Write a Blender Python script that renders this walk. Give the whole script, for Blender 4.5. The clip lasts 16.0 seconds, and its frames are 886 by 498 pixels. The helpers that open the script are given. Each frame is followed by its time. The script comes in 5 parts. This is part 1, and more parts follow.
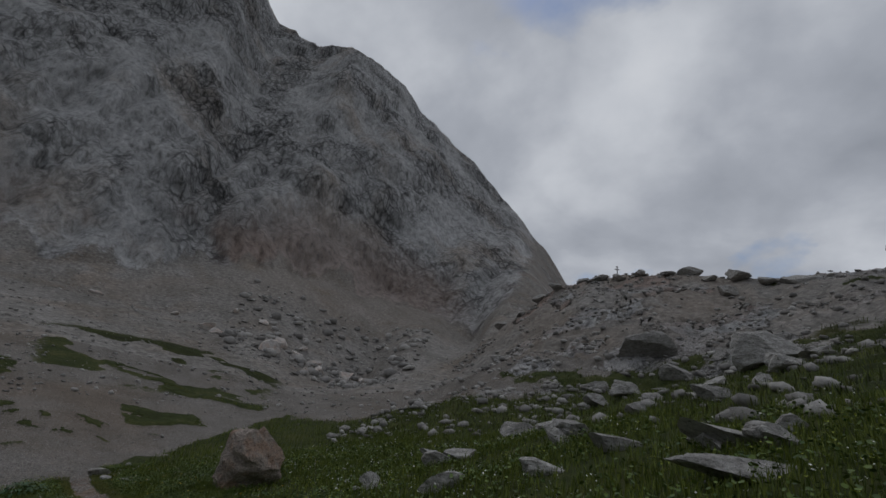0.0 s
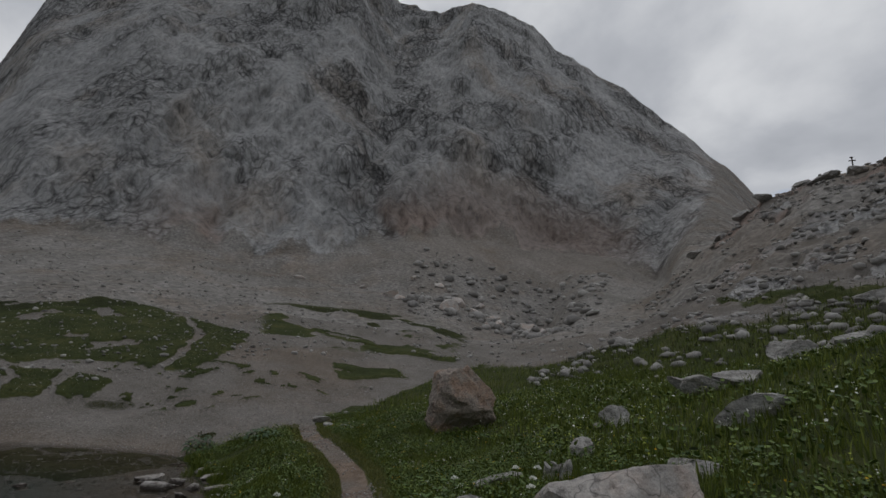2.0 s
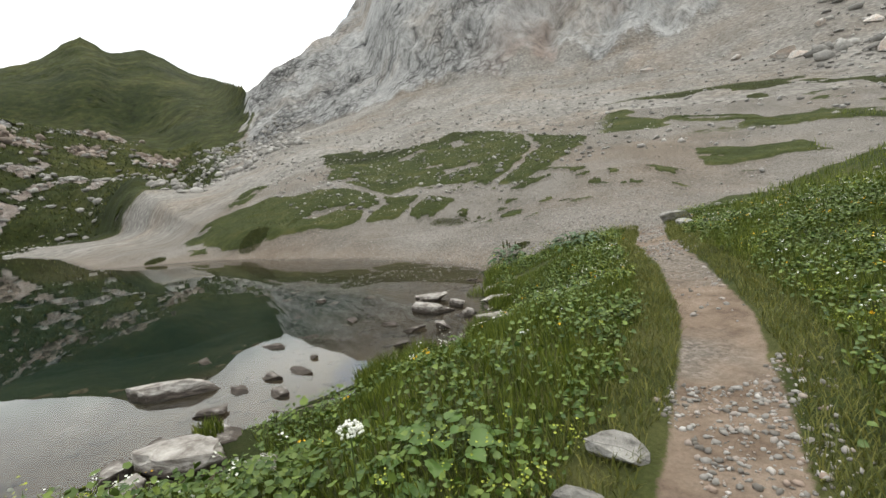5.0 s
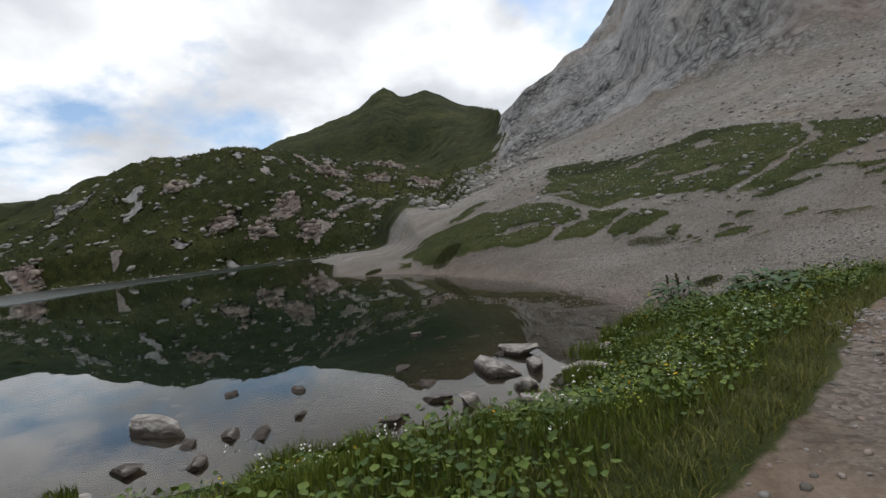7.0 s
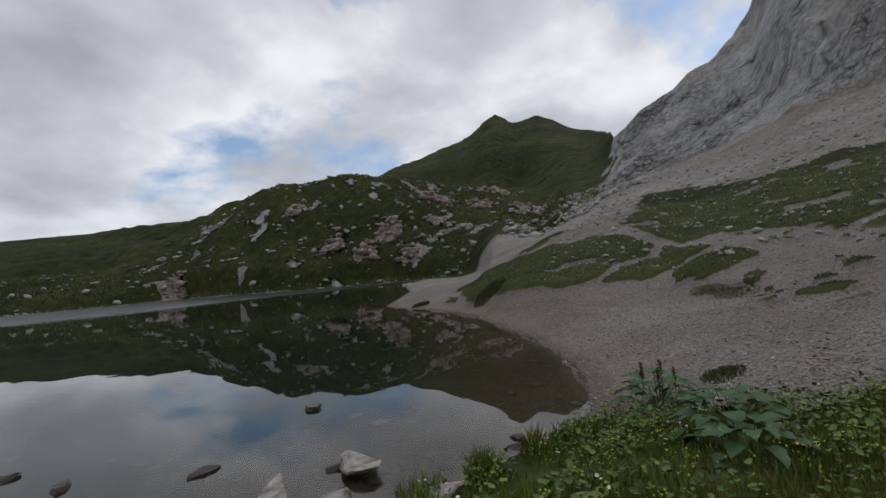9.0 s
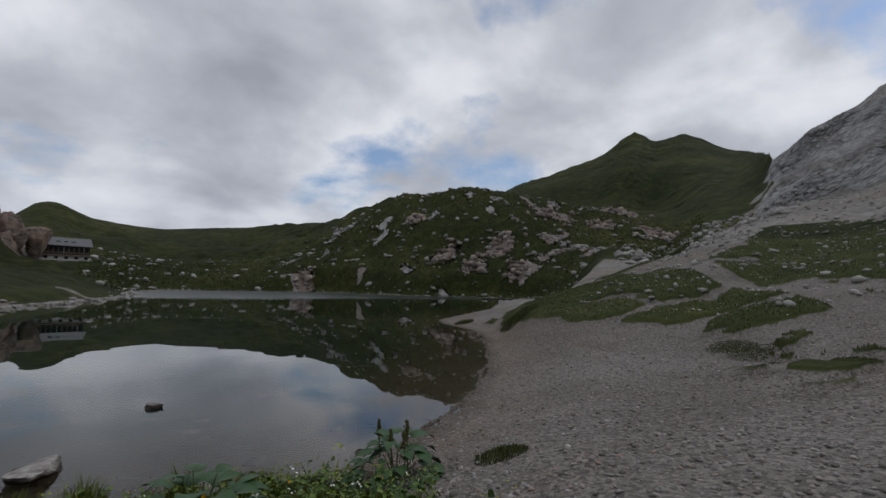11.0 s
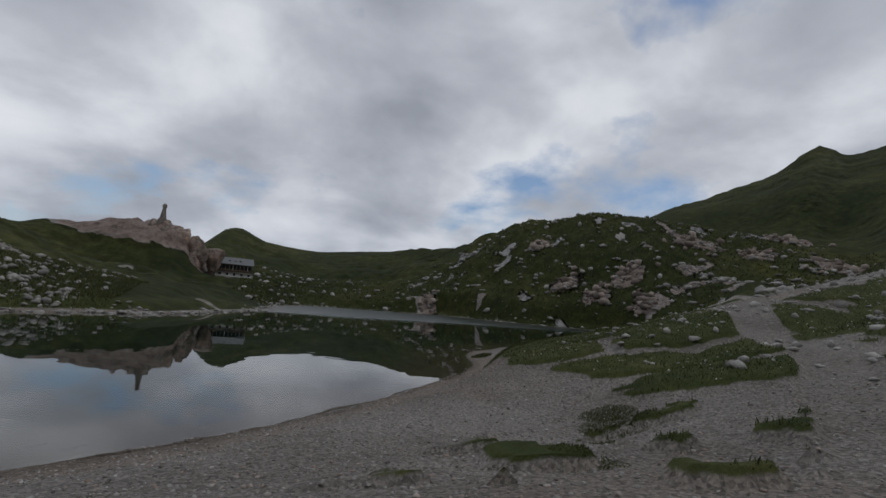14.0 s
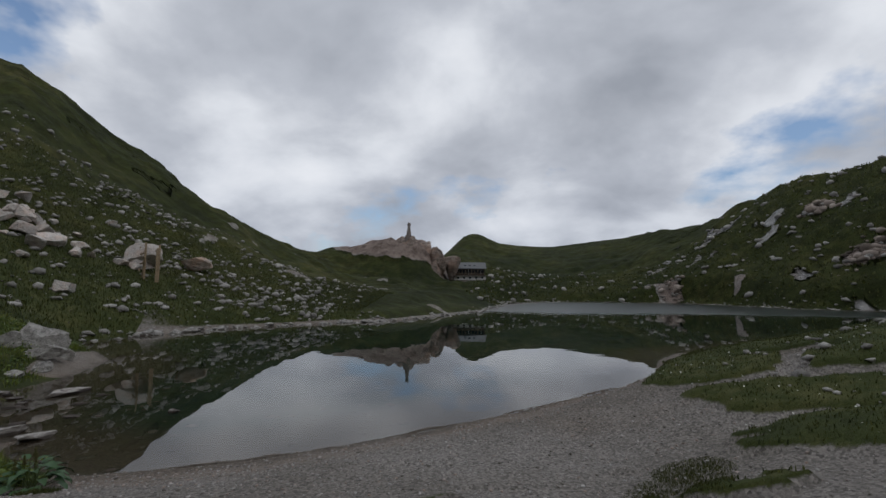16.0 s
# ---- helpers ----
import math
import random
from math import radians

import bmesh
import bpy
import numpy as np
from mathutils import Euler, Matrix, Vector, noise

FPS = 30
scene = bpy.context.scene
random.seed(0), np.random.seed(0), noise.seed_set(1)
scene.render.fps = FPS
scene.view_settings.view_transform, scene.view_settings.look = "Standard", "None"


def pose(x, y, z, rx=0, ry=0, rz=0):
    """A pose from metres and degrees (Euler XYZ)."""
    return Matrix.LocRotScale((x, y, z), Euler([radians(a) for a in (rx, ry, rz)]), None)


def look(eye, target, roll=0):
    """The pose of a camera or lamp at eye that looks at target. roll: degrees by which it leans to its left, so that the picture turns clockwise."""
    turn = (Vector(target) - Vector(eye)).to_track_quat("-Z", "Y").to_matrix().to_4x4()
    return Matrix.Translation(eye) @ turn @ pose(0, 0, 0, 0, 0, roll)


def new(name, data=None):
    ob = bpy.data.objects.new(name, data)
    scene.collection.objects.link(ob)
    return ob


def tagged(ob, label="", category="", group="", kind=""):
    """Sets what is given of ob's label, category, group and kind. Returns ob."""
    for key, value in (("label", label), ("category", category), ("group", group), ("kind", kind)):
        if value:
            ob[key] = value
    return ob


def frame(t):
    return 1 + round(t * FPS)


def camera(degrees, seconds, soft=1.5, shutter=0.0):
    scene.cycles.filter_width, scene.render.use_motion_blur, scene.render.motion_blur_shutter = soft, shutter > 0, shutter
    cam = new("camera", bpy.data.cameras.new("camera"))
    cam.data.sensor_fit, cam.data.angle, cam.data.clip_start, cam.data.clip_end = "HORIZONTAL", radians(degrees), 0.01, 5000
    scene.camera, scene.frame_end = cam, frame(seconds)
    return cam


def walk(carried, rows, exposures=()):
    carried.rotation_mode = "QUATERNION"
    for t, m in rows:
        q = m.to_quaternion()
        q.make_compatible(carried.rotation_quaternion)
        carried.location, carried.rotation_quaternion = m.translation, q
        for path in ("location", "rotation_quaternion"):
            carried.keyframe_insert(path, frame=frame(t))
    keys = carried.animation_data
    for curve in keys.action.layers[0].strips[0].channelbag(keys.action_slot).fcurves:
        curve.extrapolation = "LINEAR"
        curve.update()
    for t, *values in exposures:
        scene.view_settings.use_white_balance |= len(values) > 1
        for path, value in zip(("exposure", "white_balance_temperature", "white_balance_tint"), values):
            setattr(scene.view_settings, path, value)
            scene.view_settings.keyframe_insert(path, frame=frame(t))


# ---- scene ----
cam = camera(87.2, 16.0)
PATH = [
    (0.0, pose(0.001, -0.000, 4.758, 110.02, -5.90, 18.31)),
    (0.5, pose(-0.614, 0.673, 4.479, 110.33, -3.71, 22.59)),
    (1.0, pose(-1.369, 1.399, 4.253, 110.03, -2.94, 29.48)),
    (1.5, pose(-2.178, 2.228, 4.081, 108.75, -1.92, 36.28)),
    (2.0, pose(-2.898, 3.019, 3.791, 103.53, -2.22, 39.45)),
    (2.5, pose(-3.817, 3.819, 3.580, 95.46, -1.19, 45.00)),
    (3.0, pose(-4.764, 4.653, 3.349, 86.02, 0.63, 50.50)),
    (3.5, pose(-5.624, 5.563, 3.039, 84.02, 2.07, 57.74)),
    (4.0, pose(-6.671, 6.485, 2.845, 83.03, 3.78, 65.54)),
    (4.5, pose(-7.700, 7.437, 2.664, 81.19, 4.89, 70.15)),
    (5.0, pose(-8.550, 8.263, 2.463, 82.92, 6.27, 82.04)),
    (5.2, pose(-8.960, 8.540, 2.491, 83.83, 6.88, 87.41)),
    (7.3, pose(-11.808, 11.703, 2.195, 88.68, 6.85, 115.91)),
    (7.5, pose(-12.222, 11.913, 2.274, 89.04, 6.86, 118.27)),
    (8.0, pose(-13.354, 12.574, 2.213, 89.30, 6.39, 123.30)),
    (8.5, pose(-14.292, 13.053, 2.215, 91.24, 4.90, 126.50)),
    (9.0, pose(-15.286, 13.529, 2.286, 92.56, 4.85, 126.27)),
    (9.5, pose(-16.478, 14.083, 2.236, 93.62, 4.97, 130.03)),
    (9.7, pose(-16.953, 14.222, 2.280, 94.40, 4.02, 132.05)),
    (11.8, pose(-20.672, 17.658, 2.214, 95.35, -1.99, 147.51)),
    (12.0, pose(-21.091, 17.864, 2.272, 96.23, -1.88, 149.24)),
    (12.5, pose(-22.329, 18.403, 2.284, 97.54, -2.30, 150.91)),
    (13.0, pose(-23.617, 18.841, 2.429, 97.58, -2.68, 153.63)),
    (13.5, pose(-24.802, 19.154, 2.594, 97.54, -3.64, 154.41)),
    (14.0, pose(-26.033, 19.388, 2.777, 97.19, -4.40, 158.57)),
    (14.5, pose(-27.214, 19.565, 3.071, 99.19, -3.04, 166.50)),
    (15.0, pose(-28.234, 19.607, 3.238, 100.28, -1.21, 175.51)),
    (15.5, pose(-29.290, 19.455, 3.390, 98.26, -0.66, 181.62)),
    (16.0, pose(-30.253, 19.155, 3.560, 95.11, -0.36, 187.86)),
]
EXPO = [(0.0, -0.78, 6250, 10), (1.5, -0.7, 6350, 10), (2.3, -0.35, 6600, 9), (2.6, -0.05, 6700, 8), (3.0, 1.05, 6950, 5), (3.5, 1.52, 7100, 4), (5.2, 1.3, 7000, 5), (7.3, 0.18, 6600, 9), (8.2, -0.05, 6500, 10), (9.7, -0.15, 6450, 11),
        (11.8, -0.42, 6300, 11), (14.0, -0.45, 6300, 10), (15.0, -0.5, 6300, 10), (16.0, -0.32, 6300, 10)]
walk(cam, PATH, EXPO)


# ---- small helpers ----
def soft(a, b, v):
    t = np.clip((np.asarray(v, float) - a) / (b - a), 0, 1)
    return t * t * (3 - 2 * t)


_table = np.random.RandomState(7).rand(256, 256)


def lattice(x, y, shift=0):
    """Smooth value noise in 0..1 on arrays."""
    x, y = np.asarray(x, float) + 37.3 * shift, np.asarray(y, float) + 11.7 * shift
    i, j = np.floor(x).astype(int), np.floor(y).astype(int)
    u, v = x - i, y - j
    u, v = u * u * (3 - 2 * u), v * v * (3 - 2 * v)
    a, b = _table[i % 256, j % 256], _table[(i + 1) % 256, j % 256]
    c, d = _table[i % 256, (j + 1) % 256], _table[(i + 1) % 256, (j + 1) % 256]
    return (a + (b - a) * u) * (1 - v) + (c + (d - c) * u) * v


def fractal(x, y, octaves=4, shift=0):
    out, amp, total = 0, 1.0, 0
    for k in range(octaves):
        out = out + amp * lattice(x * 2**k, y * 2**k, shift + 3 * k)
        total, amp = total + amp, amp * 0.5
    return out / total


def ridged(x, y, octaves=4, shift=0):
    out, amp, total = 0, 1.0, 0
    for k in range(octaves):
        out = out + amp * (1 - abs(2 * lattice(x * 2**k, y * 2**k, shift + 5 * k) - 1))
        total, amp = total + amp, amp * 0.5
    return out / total


def along(points, x, y):
    """Distance of plan positions from a polyline."""
    best = np.full(np.shape(x), 1e9)
    for (x0, y0), (x1, y1) in zip(points, points[1:]):
        dx, dy = x1 - x0, y1 - y0
        k = np.clip(((x - x0) * dx + (y - y0) * dy) / (dx * dx + dy * dy), 0, 1)
        best = np.minimum(best, np.hypot(x - x0 - k * dx, y - y0 - k * dy))
    return best


def inside(points, x, y):
    odd = np.zeros(np.shape(x), bool)
    for (x0, y0), (x1, y1) in zip(points, points[1:] + points[:1]):
        if y0 != y1:
            odd ^= ((y0 > y) != (y1 > y)) & (x < (x1 - x0) * (y - y0) / (y1 - y0) + x0)
    return odd


def mesh_from(name, verts, faces, material, smooth=True):
    me = bpy.data.meshes.new(name)
    me.from_pydata(verts, [], faces)
    me.materials.append(material)
    if smooth:
        me.polygons.foreach_set("use_smooth", [True] * len(me.polygons))
    me.update()
    return me


def part(name, bm, material, parent=None, label=""):
    """Links a bmesh as one mesh object, under a thing or a part."""
    me = bpy.data.meshes.new(name)
    bm.to_mesh(me)
    bm.free()
    me.materials.append(material)
    ob = new(name, me)
    if parent:
        ob.parent = parent
    return tagged(ob, label)


# ---- world and sun: a bright, broken overcast ----
world = bpy.data.worlds.new("sky")
scene.world = world
world.use_nodes = True
wn, wl = world.node_tree.nodes, world.node_tree.links
wn.clear()


def wnode(kind, **props):
    n = wn.new(kind)
    for k, v in props.items():
        if k == "ins":
            for a, b in v.items():
                n.inputs[a].default_value = b
        elif k == "noise_dimensions":
            n.noise_dimensions = v
        elif k == "operation":
            n.operation = v
        elif k == "blend_type":
            n.blend_type = v
    return n


w_out, w_back = wnode("ShaderNodeOutputWorld"), wnode("ShaderNodeBackground")
w_sky = wnode("ShaderNodeTexSky")
w_sky.sky_type, w_sky.sun_disc = "NISHITA", False
SUN_UP, SUN_ROUND = radians(55), radians(305)
w_sky.sun_elevation, w_sky.sun_rotation = SUN_UP, SUN_ROUND
w_dim = wnode("ShaderNodeMixRGB", blend_type="MULTIPLY", ins={0: 1.0, 2: (0.15, 0.15, 0.15, 1)})
w_tc = wnode("ShaderNodeTexCoord")
w_split = wnode("ShaderNodeSeparateXYZ")
w_lift = wnode("ShaderNodeMath", operation="ADD", ins={1: 0.42})
w_abs = wnode("ShaderNodeMath", operation="MAXIMUM", ins={1: 0.1})
w_dx, w_dy = wnode("ShaderNodeMath", operation="DIVIDE"), wnode("ShaderNodeMath", operation="DIVIDE")
w_join = wnode("ShaderNodeCombineXYZ")
w_big = wnode("ShaderNodeTexNoise", ins={"Scale": 1.9, "Detail": 7.0, "Roughness": 0.5, "Distortion": 0.15})
w_thin = wnode("ShaderNodeTexNoise", ins={"Scale": 1.9, "Detail": 6.0, "Roughness": 0.55, "Distortion": 0.1})
w_shift = wnode("ShaderNodeVectorMath", operation="ADD", ins={1: (4.7, 1.9, 0)})
w_tone = wnode("ShaderNodeValToRGB")
w_cover = wnode("ShaderNodeValToRGB")
w_mix = wnode("ShaderNodeMixRGB")
for pos, val, k in ((0.30, (0.40, 0.425, 0.475, 1), 0), (0.46, (0.62, 0.645, 0.70, 1), 1), (0.58, (0.90, 0.92, 0.96, 1), 2), (0.74, (1.15, 1.15, 1.16, 1), 3)):
    e = w_tone.color_ramp.elements[k] if k < 2 else w_tone.color_ramp.elements.new(pos)
    e.position, e.color = pos, val
w_cover.color_ramp.elements[0].position, w_cover.color_ramp.elements[1].position = 0.33, 0.44
wl.new(w_tc.outputs["Generated"], w_split.inputs[0])
wl.new(w_split.outputs[2], w_abs.inputs[0])
wl.new(w_abs.outputs[0], w_lift.inputs[0])
wl.new(w_split.outputs[0], w_dx.inputs[0]), wl.new(w_lift.outputs[0], w_dx.inputs[1])
wl.new(w_split.outputs[1], w_dy.inputs[0]), wl.new(w_lift.outputs[0], w_dy.inputs[1])
wl.new(w_dx.outputs[0], w_join.inputs[0]), wl.new(w_dy.outputs[0], w_join.inputs[1])
wl.new(w_join.outputs[0], w_big.inputs["Vector"])
wl.new(w_join.outputs[0], w_shift.inputs[0]), wl.new(w_shift.outputs[0], w_thin.inputs["Vector"])
wl.new(w_big.outputs[0], w_tone.inputs[0]), wl.new(w_thin.outputs[0], w_cover.inputs[0])
wl.new(w_sky.outputs[0], w_dim.inputs[1])
wl.new(w_cover.outputs[0], w_mix.inputs[0]), wl.new(w_dim.outputs[0], w_mix.inputs[1]), wl.new(w_tone.outputs[0], w_mix.inputs[2])
w_low = wnode("ShaderNodeValToRGB")
w_low.color_ramp.elements[0].color, w_low.color_ramp.elements[1].color = (0.80, 0.82, 0.86, 1), (1, 1, 1, 1)
w_low.color_ramp.elements[1].position = 0.34
w_band = wnode("ShaderNodeMixRGB", blend_type="MULTIPLY", ins={0: 1.0})
wl.new(w_split.outputs[2], w_low.inputs[0]), wl.new(w_mix.outputs[0], w_band.inputs[1]), wl.new(w_low.outputs[0], w_band.inputs[2])
wl.new(w_band.outputs[0], w_back.inputs[0]), wl.new(w_back.outputs[0], w_out.inputs[0])
w_back.inputs[1].default_value = 1.0

sun = new("sun", bpy.data.lights.new("sun", "SUN"))
sun.data.energy, sun.data.angle, sun.data.color = 0.5, radians(14), (1.0, 0.96, 0.9)
_dir = Vector((math.sin(SUN_ROUND) * math.cos(SUN_UP), math.cos(SUN_ROUND) * math.cos(SUN_UP), math.sin(SUN_UP)))
sun.matrix_world = look(_dir * 300, (0, 0, 0))


# ---- materials ----
class Nodes:
    """A material's node tree with short calls."""

    def __init__(self, name, rough=0.9, spec=0.3):
        self.mat = bpy.data.materials.new(name)
        self.mat.use_nodes = True
        self.n, self.l = self.mat.node_tree.nodes, self.mat.node_tree.links
        self.bsdf = self.n["Principled BSDF"]
        self.bsdf.inputs["Roughness"].default_value = rough
        self.bsdf.inputs["Specular IOR Level"].default_value = spec
        self.place = self.n.new("ShaderNodeTexCoord").outputs["Object"]

    def put(self, a, b):
        if isinstance(a, bpy.types.NodeSocket):
            self.l.new(a, b)
        else:
            b.default_value = a

    def noise(self, scale, detail=4.0, rough=0.55, stretch=None, distortion=0.0, vector=None):
        n = self.n.new("ShaderNodeTexNoise")
        n.inputs["Scale"].default_value, n.inputs["Detail"].default_value = scale, detail
        n.inputs["Roughness"].default_value, n.inputs["Distortion"].default_value = rough, distortion
        v = vector or self.place
        if stretch:
            m = self.n.new("ShaderNodeMapping")
            m.inputs["Scale"].default_value = stretch
            self.l.new(v, m.inputs[0])
            v = m.outputs[0]
        self.l.new(v, n.inputs["Vector"])
        return n.outputs[0]

    def cells(self, scale, feature="F1", out="Color", stretch=None):
        n = self.n.new("ShaderNodeTexVoronoi")
        n.feature = feature
        n.inputs["Scale"].default_value = scale
        v = self.place
        if stretch:
            m = self.n.new("ShaderNodeMapping")
            m.inputs["Scale"].default_value = stretch
            self.l.new(v, m.inputs[0])
            v = m.outputs[0]
        self.l.new(v, n.inputs["Vector"])
        return n.outputs[out]

    def ramp(self, v, *stops):
        n = self.n.new("ShaderNodeValToRGB")
        for k, (pos, col) in enumerate(stops):
            e = n.color_ramp.elements[k] if k < 2 else n.color_ramp.elements.new(pos)
            e.position, e.color = pos, (*col, 1) if len(col) == 3 else (col[0], col[0], col[0], 1)
        self.l.new(v, n.inputs[0])
        return n.outputs[0]

    def mix(self, f, a, b, kind="MIX"):
        n = self.n.new("ShaderNodeMixRGB")
        n.blend_type = kind
        for k, v in enumerate((f, a, b)):
            if isinstance(v, tuple) and len(v) == 3:
                v = (*v, 1)
            self.put(v, n.inputs[k])
        return n.outputs[0]

    def math(self, op, a, b=0.0):
        n = self.n.new("ShaderNodeMath")
        n.operation = op
        self.put(a, n.inputs[0]), self.put(b, n.inputs[1])
        return n.outputs[0]

    def attr(self, name):
        n = self.n.new("ShaderNodeAttribute")
        n.attribute_name = name
        s = self.n.new("ShaderNodeSeparateColor")
        self.l.new(n.outputs["Color"], s.inputs[0])
        return s.outputs[0], s.outputs[1], s.outputs[2], n.outputs["Alpha"]

    def colour(self, v):
        self.put((*v, 1) if isinstance(v, tuple) else v, self.bsdf.inputs["Base Color"])

    def relief(self, height, strength, distance):
        b = self.n.new("ShaderNodeBump")
        b.inputs["Strength"].default_value, b.inputs["Distance"].default_value = strength, distance
        self.l.new(height, b.inputs["Height"])
        if self.bsdf.inputs["Normal"].links:
            self.l.new(self.bsdf.inputs["Normal"].links[0].from_socket, b.inputs["Normal"])
        self.l.new(b.outputs[0], self.bsdf.inputs["Normal"])


def ground_material(name, near):
    """Grass, bare rock, trail earth and scree by the sheet's own cover marks."""
    m = Nodes(name, 0.95, 0.15)
    grass, rock, trail, warm = m.attr("cover")
    ragged = m.noise(2.2 if near else 0.35, 6, 0.65)
    fine = m.noise(30 if near else 1.6, 6, 0.7)
    wide = m.noise(0.35 if near else 0.05, 4)
    # grass
    g = m.ramp(m.mix(0.5, wide, ragged), (0.32, (0.024, 0.033, 0.011)), (0.5, (0.048, 0.06, 0.017)), (0.66, (0.10, 0.10, 0.036)))
    if not near:
        g = m.mix(0.7, g, m.ramp(m.noise(0.012, 3), (0.38, (0.38, 0.42, 0.33)), (0.62, (0.86, 0.80, 0.62))), "MULTIPLY")
        g = m.mix(0.6, g, m.ramp(m.noise(0.28, 7, 0.7), (0.38, (0.35,)), (0.6, (1.25,))), "MULTIPLY")
    g = m.mix(0.55, g, m.ramp(fine, (0.3, (0.35,)), (0.7, (1.35,))), "MULTIPLY")
    # scree and gravel
    pebble = m.cells(24 if near else 1.8)
    s = m.ramp(wide, (0.3, (0.165, 0.15, 0.132)), (0.7, (0.225, 0.208, 0.19))) if near else m.ramp(wide, (0.3, (0.20, 0.186, 0.168)), (0.7, (0.268, 0.254, 0.236)))
    s = m.mix(0.75 if near else 0.4, s, m.ramp(pebble, (0.1, (0.4,)), (0.9, (1.65,))), "MULTIPLY")
    rills = m.n.new("ShaderNodeMapping")
    rills.vector_type = "TEXTURE"
    rills.inputs["Rotation"].default_value, rills.inputs["Scale"].default_value = (0, 0, radians(148)), (9.0, 1.0, 3.0)
    m.l.new(m.place, rills.inputs[0])
    run = m.noise(0.5 if near else 0.22, 6, 0.6, None, 0.3, rills.outputs[0])
    s = m.mix(0.3 if near else 0.4, s, m.ramp(run, (0.36, (0.62, 0.6, 0.57)), (0.62, (1.2, 1.19, 1.18))), "MULTIPLY")
    s = m.mix(m.ramp(m.noise(0.07, 5, 0.6), (0.5, (0.0,)), (0.68, (0.6,))), s, m.mix(1.0, s, (0.86, 0.72, 0.6), "MULTIPLY"))
    s = m.mix(0.6, s, m.ramp(fine, (0.3, (0.35,)), (0.7, (1.5,))), "MULTIPLY")
    # rock
    def tilted(scale, detail, stretch, turn, rough):
        mp = m.n.new("ShaderNodeMapping")
        mp.inputs["Scale"].default_value, mp.inputs["Rotation"].default_value = stretch, turn
        m.l.new(m.place, mp.inputs[0])
        return m.noise(scale, detail, rough, None, 0.0, mp.outputs[0])

    k = 8.0 if near else 1.0

    def facets(size, turn, tall=0.45):
        """Tilted planes, one a block: their relief, tone and joints."""
        mp = m.n.new("ShaderNodeMapping")
        mp.inputs["Scale"].default_value, mp.inputs["Rotation"].default_value = (k / size, k / size, tall * k / size), turn
        m.l.new(m.place, mp.inputs[0])
        bend = m.n.new("ShaderNodeTexNoise")
        bend.inputs["Scale"].default_value, bend.inputs["Detail"].default_value, bend.inputs["Roughness"].default_value = 1.3, 6, 0.65
        m.l.new(mp.outputs[0], bend.inputs["Vector"])
        p = m.n.new("ShaderNodeVectorMath")
        p.operation = "MULTIPLY_ADD"
        p.inputs[1].default_value = (0.9, 0.9, 0.9)
        m.l.new(bend.outputs["Color"], p.inputs[0]), m.l.new(mp.outputs[0], p.inputs[2])
        v = m.n.new("ShaderNodeTexVoronoi")
        v.inputs["Scale"].default_value = 1.0
        m.l.new(p.outputs[0], v.inputs["Vector"])
        rel, slope, dot = (m.n.new("ShaderNodeVectorMath") for _ in range(3))
        rel.operation, slope.operation, dot.operation = "SUBTRACT", "SUBTRACT", "DOT_PRODUCT"
        m.l.new(p.outputs[0], rel.inputs[0]), m.l.new(v.outputs["Position"], rel.inputs[1])
        m.l.new(v.outputs["Color"], slope.inputs[0])
        slope.inputs[1].default_value = (0.5, 0.5, 0.5)
        m.l.new(rel.outputs[0], dot.inputs[0]), m.l.new(slope.outputs[0], dot.inputs[1])
        e = m.n.new("ShaderNodeTexVoronoi")
        e.feature = "DISTANCE_TO_EDGE"
        e.inputs["Scale"].default_value = 1.0
        m.l.new(p.outputs[0], e.inputs["Vector"])
        return dot.outputs["Value"], v.outputs["Color"], e.outputs["Distance"]

    big, mid, small = facets(30.0, (0.4, 0.3, 0.2), 0.35), facets(9.0, (-0.35, 0.4, 0.9), 0.4), facets(2.8, (0.5, -0.3, 0.4), 0.5)
    recess = tilted(0.035 * k, 9, (1.0, 1.0, 0.28), (0.45, 0.3, 0.2), 0.68)
    grain = tilted(0.6 * k, 8, (1.0, 1.0, 0.5), (0.6, -0.4, 0.5), 0.75)
    open_joint = m.ramp(recess, (0.44, (1.0,)), (0.56, (0.0,)))
    r = m.ramp(grain, (0.32, (0.22, 0.215, 0.205)), (0.46, (0.385, 0.378, 0.367)), (0.62, (0.53, 0.52, 0.507)))
    # low values painted darker, as the shade of gullies and crevices
    r = m.mix(0.75, r, m.ramp(recess, (0.36, (0.5,)), (0.46, (0.88,)), (0.66, (1.12,))), "MULTIPLY")
    for piece, depth in ((big, 0.012), (mid, 0.03), (small, 0.06)):
        r = m.mix(0.3, r, m.ramp(piece[1], (0.1, (0.7,)), (0.9, (1.25,))), "MULTIPLY")
        r = m.mix(m.math("MULTIPLY", open_joint, 0.8), r, m.mix(1.0, r, m.ramp(piece[2], (0.0, (0.22,)), (depth, (0.55,)), (depth * 2.5, (1.0,))), "MULTIPLY"))
    r = m.mix(m.ramp(m.noise(0.03, 6, 0.65, (1, 1, 0.5)), (0.52, (0.0,)), (0.68, (0.6,))), r, m.mix(1.0, r, (0.80, 0.66, 0.53), "MULTIPLY"))
    red = m.ramp(m.noise(0.5, 6, 0.7, (1, 1, 0.5)), (0.3, (0.12, 0.09, 0.075)), (0.5, (0.30, 0.235, 0.20)), (0.7, (0.40, 0.33, 0.29)))
    r = m.mix(warm, r, red)
    # trail earth
    d = m.ramp(ragged, (0.35, (0.13, 0.092, 0.068)), (0.5, (0.22, 0.165, 0.125)), (0.7, (0.30, 0.235, 0.185)))
